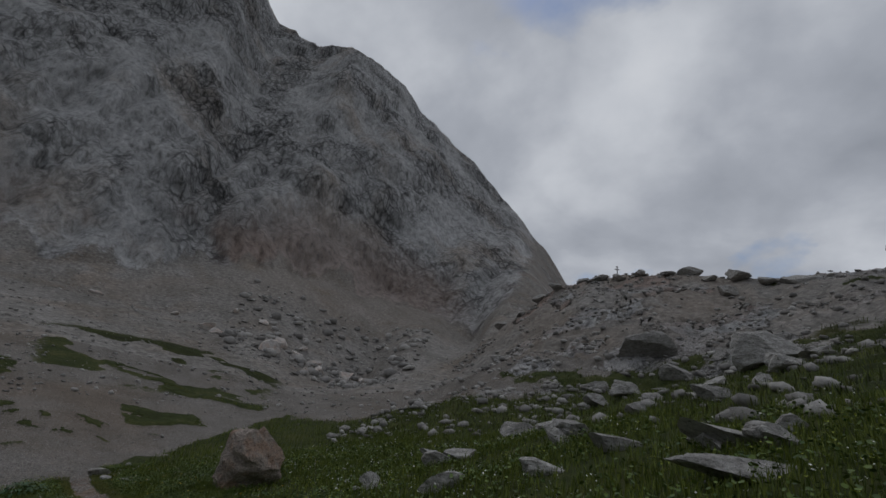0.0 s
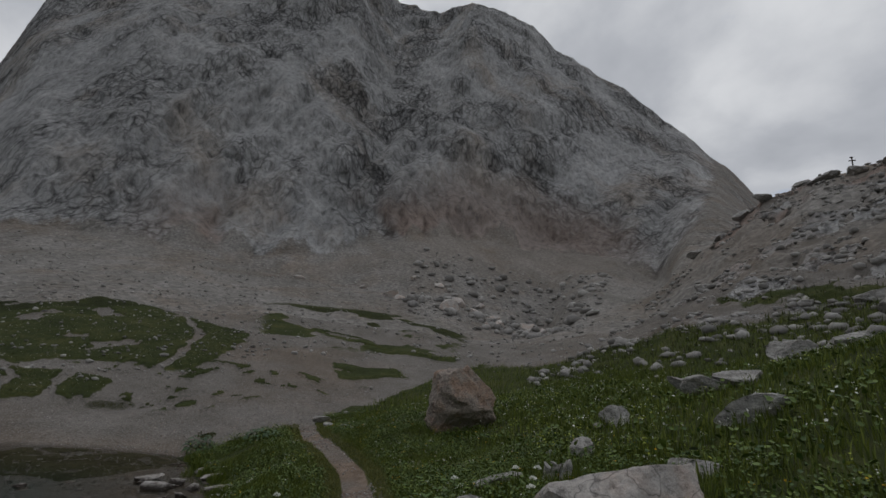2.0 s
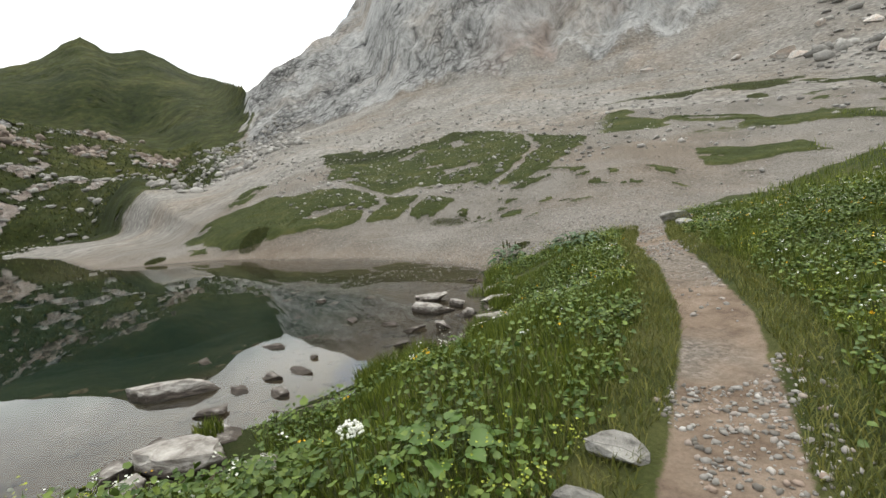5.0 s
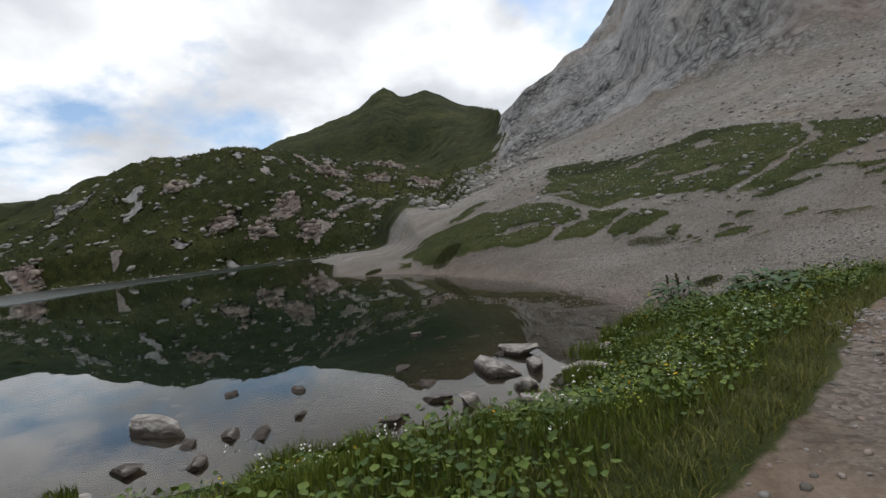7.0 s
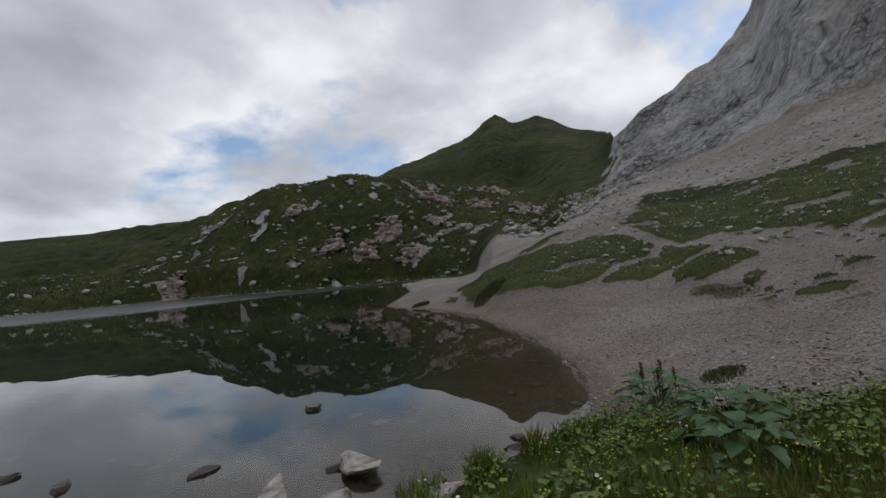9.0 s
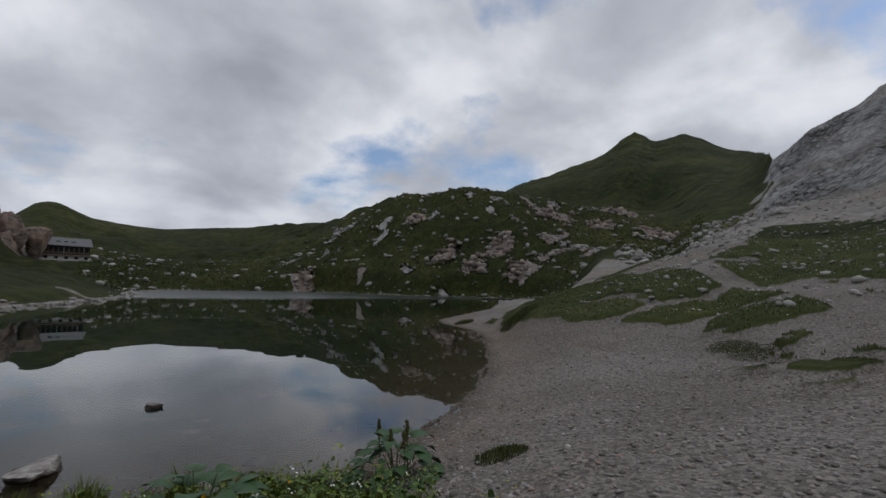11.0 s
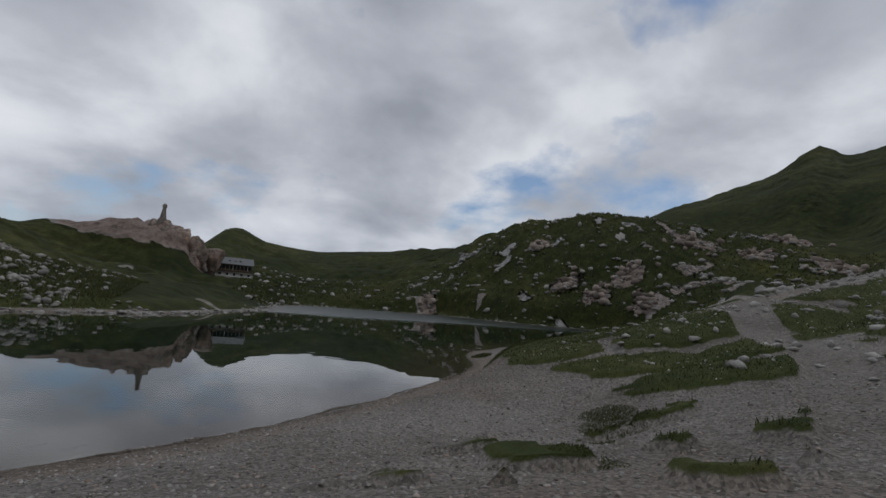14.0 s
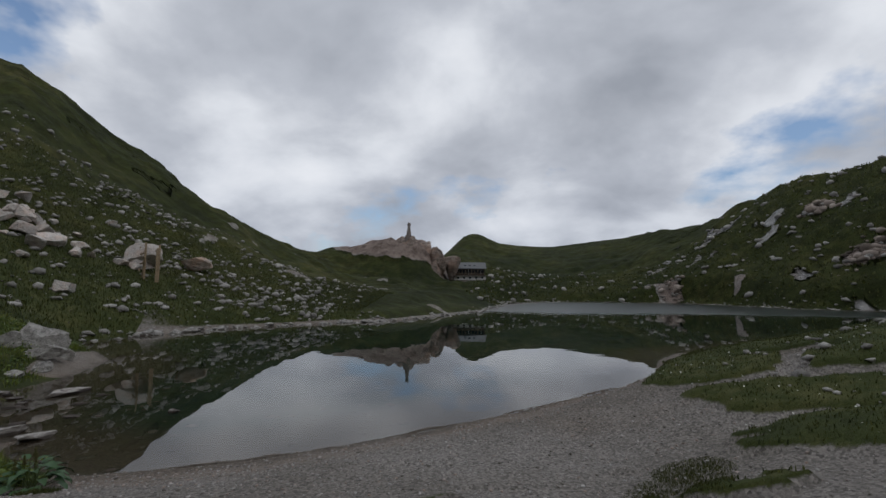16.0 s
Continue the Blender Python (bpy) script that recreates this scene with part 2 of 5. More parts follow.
    d = m.mix(0.5, d, m.ramp(fine, (0.3, (0.6,)), (0.7, (1.3,))), "MULTIPLY")

    d = m.mix(m.ramp(m.noise(0.6, 3), (0.46, (0.0,)), (0.6, (0.85,))), d, s)

    def edge(mask, width=0.16):
        k = m.math("ADD", mask, m.math("MULTIPLY", m.math("SUBTRACT", m.mix(0.4, ragged, fine), 0.5), 1.1))
        return m.ramp(k, (0.5 - width / 2, (0.0,)), (0.5 + width / 2, (1.0,)))

    scree_warm = m.mix(m.math("MULTIPLY", warm, 0.85), s, m.mix(0.6, (0.215, 0.165, 0.125), s))
    c = m.mix(edge(rock), scree_warm, r)
    c = m.mix(edge(trail), c, d)
    c = m.mix(edge(grass), c, g)
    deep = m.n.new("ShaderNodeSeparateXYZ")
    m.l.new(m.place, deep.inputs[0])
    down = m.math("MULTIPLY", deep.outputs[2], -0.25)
    # brown bed; light lost in deeper water is painted in as dark green
    bed_tone = m.ramp(m.math("ADD", down, m.math("MULTIPLY", m.math("SUBTRACT", ragged, 0.5), 0.06)), (0.0, (0.085, 0.06, 0.044)), (0.08, (0.06, 0.042, 0.027)), (0.25, (0.016, 0.026, 0.015)), (0.7, (0.004, 0.017, 0.013)))
    bed_tone = m.mix(0.7, bed_tone, m.ramp(m.mix(0.5, fine, pebble), (0.3, (0.55,)), (0.7, (1.4,))), "MULTIPLY")
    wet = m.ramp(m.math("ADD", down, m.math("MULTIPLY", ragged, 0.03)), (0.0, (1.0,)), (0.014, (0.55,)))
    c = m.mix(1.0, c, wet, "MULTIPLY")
    c = m.mix(m.ramp(down, (0.0, (0.0,)), (0.012, (1.0,))), c, bed_tone)
    m.colour(c)
    for piece, deep_by in ((big, 12.0), (mid, 4.5), (small, 1.6)):
        m.relief(m.math("MULTIPLY", piece[0], rock), 1.0, deep_by / k)
    m.relief(m.math("MULTIPLY", grain, rock), 0.9, 1.4 / k)
    m.relief(pebble, 0.7, 0.04 if near else 0.12)
    m.relief(fine, 0.8, 0.03 if near else 0.3)
    return m.mat


GROUND, FAR_GROUND = ground_material("meadow_and_gravel", True), ground_material("mountain_rock_and_turf", False)


def stone_material(name, light, dark, tint=None, fine=1.0):
    """Fractured limestone; fine below one gives the broad pattern of a crag."""
    m = Nodes(name, 0.9, 0.2)
    a = m.noise(2.2 * fine, 9, 0.68, (1, 1, 2.0))
    b = m.noise(12 * fine, 8, 0.72)
    c = m.ramp(a, (0.34, dark), (0.5, tuple((x + y) / 2 for x, y in zip(light, dark))), (0.64, light))
    if tint:
        c = m.mix(m.ramp(m.noise(1.3 * fine, 6, 0.65), (0.46, (0.0,)), (0.6, (0.8,))), c, tint)
    c = m.mix(0.7, c, m.ramp(b, (0.34, (0.5,)), (0.5, (0.95,)), (0.66, (1.25,))), "MULTIPLY")
    pits = m.noise(4.0 * fine, 7, 0.7, (1, 1, 1.7))
    c = m.mix(0.8, c, m.ramp(pits, (0.34, (0.3,)), (0.43, (1.0,))), "MULTIPLY")
    seam = m.math("ABSOLUTE", m.math("SUBTRACT", m.noise(0.9 * fine, 4, 0.5, (1, 1, 1.8)), 0.5))
    c = m.mix(0.8, c, m.ramp(seam, (0.0, (0.25,)), (0.005, (1.0,))), "MULTIPLY")
    info = m.n.new("ShaderNodeObjectInfo").outputs["Random"]
    c = m.mix(1.0, c, m.ramp(info, (0.0, (0.8,)), (1.0, (1.15,))), "MULTIPLY")
    m.colour(c)
    m.relief(a, 0.9, 0.12 / fine), m.relief(pits, 0.8, 0.05 / fine), m.relief(b, 0.7, 0.025 / fine)
    return m.mat


STONE = stone_material("grey_limestone", (0.50, 0.48, 0.45), (0.26, 0.247, 0.228))
PINK_STONE = stone_material("rusty_limestone", (0.50, 0.43, 0.37), (0.26, 0.215, 0.185), (0.42, 0.28, 0.20))
PALE_STONE = stone_material("pale_limestone", (0.66, 0.62, 0.58), (0.46, 0.42, 0.385), (0.58, 0.47, 0.40))
KNOLL_STONE = stone_material("pinkish_crag_rock", (0.42, 0.345, 0.295), (0.11, 0.088, 0.074), (0.34, 0.235, 0.18), 0.2)
BED_STONE = stone_material("lake_bed_stone", (0.11, 0.085, 0.065), (0.05, 0.036, 0.027))


def lake_stone_material():
    """Dry pale above, dark and wet near the waterline."""
    m = Nodes("lake_stone", 0.75, 0.35)
    a, b = m.noise(4.0, 8, 0.65, (1, 1, 3.0), 0.5), m.noise(18, 6, 0.7)
    dry = m.ramp(a, (0.34, (0.13, 0.11, 0.095)), (0.5, (0.32, 0.295, 0.27)), (0.64, (0.46, 0.43, 0.40)))
    low = m.ramp(a, (0.3, (0.035, 0.027, 0.022)), (0.7, (0.10, 0.08, 0.066)))
    part_z = m.n.new("ShaderNodeSeparateXYZ")
    geo = m.n.new("ShaderNodeNewGeometry").outputs["Position"]
    m.l.new(geo, part_z.inputs[0])
    k = m.math("ADD", part_z.outputs[2], m.math("MULTIPLY", m.math("SUBTRACT", a, 0.5), 0.14))
    c = m.mix(m.ramp(k, (0.05, (0.0,)), (0.10, (1.0,))), low, dry)
    c = m.mix(0.5, c, m.ramp(b, (0.3, (0.6,)), (0.7, (1.25,))), "MULTIPLY")
    m.colour(c)
    m.relief(a, 0.8, 0.05), m.relief(b, 0.5, 0.015)
    return m.mat


WET_STONE = lake_stone_material()


def plain_material(name, colour, rough=0.7, vary=0.35, scale=20.0, metal=0.0):
    m = Nodes(name, rough, 0.3)
    lo, hi = tuple(c * (1 - vary) for c in colour), tuple(min(1, c * (1 + vary)) for c in colour)
    m.colour(m.ramp(m.noise(scale, 5), (0.3, lo), (0.7, hi)))
    m.bsdf.inputs["Metallic"].default_value = metal
    m.relief(m.noise(scale * 2, 4), 0.3, 0.01)
    return m.mat


def leaf_material(name, dark, light, spots=3.0):
    m = Nodes(name, 0.55, 0.35)
    isl = m.n.new("ShaderNodeNewGeometry").outputs["Random Per Island"]
    c = m.ramp(isl, (0.0, dark), (0.6, tuple((a + b) / 2 for a, b in zip(dark, light))), (1.0, light))
    c = m.mix(0.4, c, m.ramp(m.noise(spots, 3), (0.3, (0.6,)), (0.7, (1.3,))), "MULTIPLY")
    m.colour(c)
    m.bsdf.inputs["Transmission Weight"].default_value = 0.0
    m.bsdf.inputs["Subsurface Weight"].default_value = 0.0
    return m.mat


def water_material():
    m = Nodes("lake_water", 0.0, 0.5)
    b = m.bsdf
    b.inputs["Base Color"].default_value = (0.80, 0.92, 0.88, 1)
    b.inputs["Transmission Weight"].default_value = 1.0
    b.inputs["IOR"].default_value = 1.33
    wind = m.n.new("ShaderNodeSeparateXYZ")
    m.l.new(m.place, wind.inputs[0])
    reach = m.math("ADD", m.math("MULTIPLY", wind.outputs[1], -1.0), m.math("MULTIPLY", m.noise(0.03, 3), 26.0))
    far = m.ramp(m.math("DIVIDE", reach, 100.0), (0.62, (0.0,)), (0.76, (1.0,)))
    b.inputs["Roughness"].default_value = 0.0
    m.l.new(m.math("MULTIPLY", far, 0.30), b.inputs["Roughness"])
    wave = m.noise(0.7, 1, 0.4, (1, 1, 1), 0.2)
    m.relief(wave, 0.04, 0.08)
    return m.mat


WATER = water_material()


# ---- the lie of the land ----
LAKE = [(-12.9, 6.6), (-13.8, 6.2), (-14.5, 7.5), (-15.3, 8.5), (-16.4, 10.0), (-18.6, 10.3), (-20.9, 10.9), (-22.2, 11.0), (-23.2, 10.6),
        (-24.9, 9.7), (-26.7, 8.4), (-30.0, 5.4), (-34.6, 0.4), (-36.6, -2.6), (-37.9, -6.5), (-39.8, -9.8), (-47.5, -15.4), (-58.0, -23.0),
        (-81.0, -44.0), (-105.0, -50.0), (-112.0, -62.0), (-106.0, -80.0), (-93.0, -94.0), (-90.0, -119.0), (-84.0, -135.0), (-50.0, -140.0),
        (-39.0, -131.0), (-30.0, -106.0), (-26.3, -66.0), (-17.6, -34.0), (-12.5, -30.0), (-5.0, -20.4), (-2.1, -8.9)]
LAKE += [(-4.5, -6.2), (-7.5, -4.4), (-10.6, -1.9), (-12.4, 1.2), (-13.1, 4.4)]
ISLES = [[(-38.6, -2.4), (-36.6, -0.4), (-35.0, 2.4), (-33.9, 5.0), (-33.9, 7.2), (-34.5, 8.6), (-34.1, 10.4), (-34.6, 11.6), (-36.0, 12.6), (-38.0, 12.4), (-40.0, 10.6), (-41.6, 7.6), (-46.0, 3.2), (-48.6, -0.8), (-47.4, -4.2), (-44.0, -5.6), (-40.5, -4.0)],
         [(-49.0, 4.2), (-55.5, 4.2), (-66.0, 2.0), (-72.0, 6.0), (-64.0, 10.0), (-62.5, 14.0), (-64.0, 18.0), (-57.5, 22.5), (-45.0, 25.6), (-40.5, 22.6), (-37.2, 19.6), (-36.4, 16.6), (-40.2, 13.6), (-42.6, 10.4), (-44.8, 7.6)],
         [(-47, 34), (-43, 37), (-36, 35.5), (-30, 38.5), (-28, 36), (-36, 33)], [(-34, 27), (-30, 30), (-27.5, 29), (-30, 25)],
         [(-37.6, -2.8), (-36.9, -1.8), (-38.6, -2.6), (-39.4, -3.8)], [(-32.6, 11.6), (-32.4, 13.0), (-33.6, 13.2), (-33.8, 11.8)], [(-31.0, 13.5), (-31.2, 14.8), (-32.2, 14.6), (-32.0, 13.6)],
         [(-33.6, 14.2), (-34.2, 16.0), (-36.0, 15.0), (-35.4, 13.4)], [(-52.0, -5.0), (-50.5, -3.4), (-55.0, -2.6), (-58.0, -4.6)]]
UPPER = [(-24, 22.0), (-28.0, 19.0), (-32.0, 16.8), (-36.2, 14.3), (-40.3, 11.2), (-42.2, 8.4), (-47.4, 3.6), (-52.5, 1.4), (-62, -2.5), (-80, -12)]
SHORE_WAY = [(-47.4, 3.6), (-49.8, -0.6), (-48.8, -5.0), (-45.5, -8.4), (-41.5, -10.5)]
GULLIES = [[(-36.6, 14.4), (-39.2, 17.2), (-46.0, 21.6), (-55.0, 23.5)], [(-41.2, 8.4), (-38.4, 8.6), (-36.0, 7.6), (-33.6, 7.0)], [(-39.4, 11.6), (-37.4, 10.4), (-34.0, 9.2)]]
TRAIL = [(4.0, -5.5), (0.0, -0.1), (-3.9, 3.7), (-6.5, 6.4), (-8.4, 8.0), (-9.5, 9.05), (-11.1, 10.3), (-12.6, 11.4), (-14.8, 12.6), (-18.1, 14.1), (-20.0, 15.3), (-23.0, 17.2)]
CRAGS = [(-151, -87, 9), (-122, -84, 6.5), (-110, -97, 6), (-112, -86, 4.5), (-172, -60, 10), (-160, -74, 7), (-116, -72, 4), (-116, -122, 5), (-82, -138, 5), (-190, -84, 10)]
MID = (-16.0, 11.0)  # where the bearings below start
ROUND = []


def bearing(b, z6, z16, *rest):
    """The height of the ground along one bearing: at 6 m, at 16 m, then at four further distances."""
    ROUND.append((b, (6, 16, *rest[0::2]), (z6, z16, *rest[1::2])))


bearing(0, 1.05, 3.7, 35, 9.0, 60, 17, 75, 22, 300, 60)
bearing(10, 1.08, 4.2, 35, 9.8, 60, 18, 75, 24, 300, 60)
bearing(28, 1.12, 4.6, 35, 10, 60, 19, 75, 26, 300, 60)
bearing(45, 1.15, 3.9, 35, 9.8, 60, 20, 75, 27, 300, 58)
bearing(60, 1.2, 3.3, 37, 10, 60, 20, 75, 28.3, 300, 56)
bearing(70, 1.22, 3.0, 40, 11, 60, 22, 75, 31.0, 300, 55)
bearing(78, 1.35, 2.7, 42, 11.5, 60, 21.5, 75, 31.0, 300, 70)
bearing(84, 1.3, 2.4, 36, 7.5, 58, 17, 73, 28.5, 300, 80)
bearing(90, 1.25, 2.2, 36, 6.6, 56, 12.5, 72, 22.5, 300, 85)
bearing(95, 1.2, 2.0, 36, 6.0, 56, 10.0, 74, 17.5, 302, 126)
bearing(100, 1.2, 1.9, 36, 5.6, 60, 10.5, 120, 26, 300, 161)
bearing(106, 1.2, 1.8, 38, 5.4, 62, 9.2, 140, 38, 297, 195)
bearing(112, 1.05, 1.45, 40, 5.4, 84, 10, 140, 40, 290, 223)
bearing(118, 1.0, 1.35, 40, 5.5, 84, 12.5, 138, 42, 282, 250)
bearing(126, 0.85, 1.3, 36, 5.4, 84, 17, 132, 44, 272, 262)
bearing(131, 0.75, 1.3, 36, 5.4, 84, 17.5, 125, 42, 300, 268)
bearing(137, 0.7, 1.4, 36, 5.6, 88, 19, 120, 38, 349, 316)
bearing(143, 0.7, 1.85, 36, 5.9, 92, 20, 110, 31, 342, 366)
bearing(150, 0.6, 1.85, 34, 5.7, 95, 21.5, 106, 28, 340, 352)
bearing(157, 0.5, 1.6, 33, 5.4, 95, 21.5, 108, 28, 332, 322)
bearing(167, 0.35, 1.1, 30, 4.2, 95, 22, 112, 29, 320, 284)
bearing(176, 0.3, 0.7, 29, 3.6, 100, 22, 122, 30, 300, 204)
bearing(180, 0.3, 0.6, 28, 3.2, 100, 20, 130, 29, 262, 112)
bearing(184, 0.3, 0.5, 29, 3.0, 100, 18.5, 140, 28, 232, 84)
bearing(190, 0.3, 0.5, 31, 4.2, 100, 17.5, 150, 25, 212, 64)
bearing(194, 0.3, 0.5, 34, 4.5, 100, 15.5, 155, 22, 215, 55)
bearing(198, 0.3, 0.5, 42, 4.8, 110, 12.5, 160, 22, 450, 122)
bearing(203, 0.3, 0.5, 44, 3.8, 140, 11, 200, 31, 450, 142)
bearing(205.7, 0.3, 0.5, 44, 3.0, 145, 14, 200, 34, 450, 138)
bearing(208, 0.3, 0.5, 44, 2.4, 150, 16, 200, 36, 450, 147)
bearing(213, 0.3, 0.5, 112, 0.8, 142, 16, 190, 36, 450, 124)
bearing(220, 0.3, 0.5, 122, 0.8, 142, 16, 180, 39, 450, 107)
bearing(227, 0.3, 0.5, 126, 0.8, 145, 15, 178, 41.5, 450, 80)
bearing(234, 0.3, 0.5, 130, 0.8, 152, 15, 185, 41.0, 450, 70)
bearing(240, 0.3, 0.5, 142, 0.8, 165, 14, 197, 38, 450, 60)
bearing(247, 0.3, 0.5, 148, 0.8, 180, 11, 240, 36, 500, 62)
bearing(253, 0.3, 0.5, 152, 0.8, 190, 9, 272, 33.5, 500, 50)
bearing(262, 0.3, 0.5, 146, 0.8, 190, 8, 300, 31.5, 500, 40)
bearing(268, 0.3, 0.5, 78, 1.5, 150, 6.3, 295, 31, 500, 40)
bearing(271, 0.3, 0.5, 55, 1.2, 140, 6.5, 290, 36, 500, 40)
bearing(277, 0.3, 0.5, 44, 1.2, 110, 6.0, 160, 7, 500, 30)
bearing(284, 0.3, 0.5, 38, 0.9, 55, 3.4, 110, 7.5, 400, 20)
bearing(290, 0.3, 0.6, 34, 0.9, 54, 4.4, 110, 12, 400, 30)
bearing(300, 0.5, 0.9, 28, 1.0, 52, 6.8, 110, 22.5, 400, 36)
bearing(310, 0.8, 1.3, 26, 1.6, 52, 10, 112, 35, 400, 66)
bearing(320, 0.95, 2.5, 30, 4.5, 56, 16, 112, 50, 400, 125)
bearing(332, 0.95, 2.6, 35, 6.0, 60, 16, 112, 45, 400, 140)
bearing(345, 1.0, 2.9, 35, 8.0, 60, 16, 90, 30, 400, 90)
_bs = np.array([r[0] for r in ROUND] + [360.0])
_rs = np.array([r[1] for r in ROUND] + [ROUND[0][1]], float)
_zs = np.array([r[2] for r in ROUND] + [ROUND[0][2]], float)


def land(x, y):
    """Height of the ground over the lake's level, and the cover marks, at plan positions."""
    x, y = np.asarray(x, float), np.asarray(y, float)
    r, b = np.hypot(x - MID[0], y - MID[1]), np.degrees(np.arctan2(y - MID[1], x - MID[0])) % 360
    k = np.clip(np.searchsorted(_bs, b, "right") - 1, 0, len(_bs) - 2)
    u = (b - _bs[k]) / (_bs[k + 1] - _bs[k])
    u = 0.6 * u + 0.4 * u * u * (3 - 2 * u)
    z, r0, z0 = np.full(r.shape, 0.8), np.zeros(r.shape), np.full(r.shape, 0.8)
    for n in range(_rs.shape[1]):
        r1 = _rs[k, n] * (1 - u) + _rs[k + 1, n] * u
        z1 = _zs[k, n] * (1 - u) + _zs[k + 1, n] * u
        z = np.where(r >= r0, z0 + (z1 - z0) * np.clip((r - r0) / (r1 - r0), 0, 1), z)
        r0, z0 = r1, z1
    z = np.where(r > r0, z0 * (1 - 0.45 * soft(0, 900, r - r0)), z)
    foot = _rs[k, 4] * (1 - u) + _rs[k + 1, 4] * u
    top = r0
    # the rocky knoll by the far shore, and its saddle
    knoll = np.exp(-(((x - 4) / np.where(x < 4, 15.0, 24.0)) ** 2 + ((y + 134) / 15) ** 2) ** 1.3)
    z = z + 11.5 * knoll * (0.8 + 0.4 * fractal(x / 9, y / 9, 4, 2))
    flat = np.exp(-(((x + 19) / 12) ** 2 + ((y + 130) / 16) ** 2) ** 2)
    z = z * (1 - flat) + 5.0 * flat
    z = z + 5.5 * np.exp(-((x + 7) / 42) ** 2 - ((y + 262) / 25) ** 2)
    fold = soft(199, 207, b) * soft(252, 238, b)
    z = z - fold * 17 * np.exp(-((r - 262) / 42) ** 2)
    # shore and bed
    d = along(LAKE + LAKE[:1], x, y) + 0.5 * (fractal(x / 1.3, y / 1.3, 3, 9) - 0.5) * soft(60, 20, r)
    d = np.where(inside(LAKE, x, y), -d, d)
    bank = soft(0, 1, d / np.clip(2.4 + 0.02 * r, 2.4, 5.0))
    z = np.where(d > 0, 0.02 + z * bank, -np.minimum(0.16 * -d + 0.03 * d * d * soft(0, 6, -d), 7.0))
    out = soft(0.3, 2.5, d)
    # cliffs
    sector = soft(92, 99, b) * soft(198, 192, b)
    cliff = sector * soft(-4, 10, r - foot + 16 * (fractal(b / 3.0, b * 0 + 3, 4, 4) - 0.5)) * (z > 14)
    cliff = np.where((b > 92) & (b < 112), cliff * soft(100, 135, r), cliff)
    # hills with outcrops
    green = soft(197, 206, b + 8 * (fractal(x / 30, y / 30, 3, 43) - 0.5)) * soft(360, 352, b) * np.where(b < 236, soft(74, 98, r), soft(20, 40, r))
    lumps = green * soft(0, 12, d)
    z = z + lumps * (5.0 * (fractal(x / 17, y / 17, 5, 6) - 0.5) + 2.0 * (ridged(x / 7, y / 7, 3, 8) - 0.5)) * soft(20, 120, r) * (soft(330, 200, r) + 1.3 * soft(300, 380, r) * soft(620, 480, r))
    east = soft(345, 360, b) + soft(100, 88, b)
    z = z + east * soft(0.5, 6, d) * soft(14, 40, r) * (2.2 * (fractal(x / 8, y / 8, 5, 12) - 0.5) + 1.5 * (ridged(x / 3.4 + y / 9, y / 2.4, 4, 15) - 0.5))
    scree = sector * (1 - cliff) * soft(14, 40, r) * soft(0.5, 8, d)
    z = z + scree * 1.6 * (fractal(x / 13, y / 13, 4, 21) - 0.5)
    z = z + out * soft(60, 20, r) * (0.16 * (fractal(x / 2.1, y / 2.1, 4, 31) - 0.5) + 0.05 * (fractal(x * 2, y * 2, 3, 33) - 0.5))
    on_trail = along(TRAIL, x, y)
    z = z - 0.05 * soft(0.6, 0.2, on_trail)
    # cover
    n1, n2 = fractal(x / 6, y / 6, 5, 41), fractal(x / 30, y / 30, 4, 43)
    turf = np.zeros(r.shape)
    # meadow by the path and up the rise behind it
    side = x - np.interp(y, (10, 14, 16, 18, 21, 25, 30, 44), (-22, -21.8, -21.0, -22.4, -24, -25, -26, -27)) + 1.6 * (fractal(x / 2, y / 2, 4, 45) - 0.5)
    meadow = soft(-0.35, 0.35, side) * soft(46, 36, y - 0.15 * x + 14 * (n1 - 0.5))
    turf = np.maximum(turf, np.where((b < 138) | (b > 300) | (r < 9), meadow, 0))
    turf = np.maximum(turf, east * soft(15, 20, r) * soft(0.62, 0.46, n1 + 0.32 * soft(22, 60, r) - 0.1 * soft(40, 25, r)))
    # turf islands on the scree above the beach
    wob = 2.4 * (n1 - 0.5) + 1.2 * (fractal(x / 1.5, y / 1.5, 3, 46) - 0.5)
    isle = np.zeros(r.shape)
    for ring in ISLES:
        gap = along(ring + ring[:1], x, y)
        isle = np.maximum(isle, soft(-0.5, 0.5, np.where(inside(ring, x, y), gap, -gap) + wob))
    split = fractal(x / 2.6 + y / 12, y / 2.2 - x / 7, 5, 47)
    isle = isle * soft(0.31, 0.38, split)
    ways = np.minimum(along(UPPER, x, y), along(SHORE_WAY, x, y))
    for line in GULLIES:
        isle = isle * soft(0.12, 0.45, along(line, x, y) + 0.7 * (fractal(x / 1.1, y / 1.1, 3, 49) - 0.5))
    verge = soft(6.0, 4.0, ways) * soft(-25.5, -28.5, x) * soft(6, 9, y) * soft(0.63, 0.66, fractal(x / 1.1 + y / 9, y / 0.9, 4, 50)) * soft(1.0, 2.5, d)
    isle = np.maximum(isle, 0.75 * verge) * soft(0.5, 0.95, ways)
    turf = np.maximum(turf, isle)
    z = z + 0.24 * isle * soft(75, 55, r)
    upper = ways
    low = soft(112, 128, b) * soft(158, 145, b) * soft(26, 34, r) * soft(62, 48, r)
    turf = np.maximum(turf, low * soft(0.50, 0.60, fractal(x / 5, y / 5, 5, 48)))
    turf = np.maximum(turf, green * soft(0.4, 1.6, d) * soft(0.30, 0.40, n1 + 0.1))
    bb = b + 9 * (n2 - 0.5) + 4 * (n1 - 0.5)
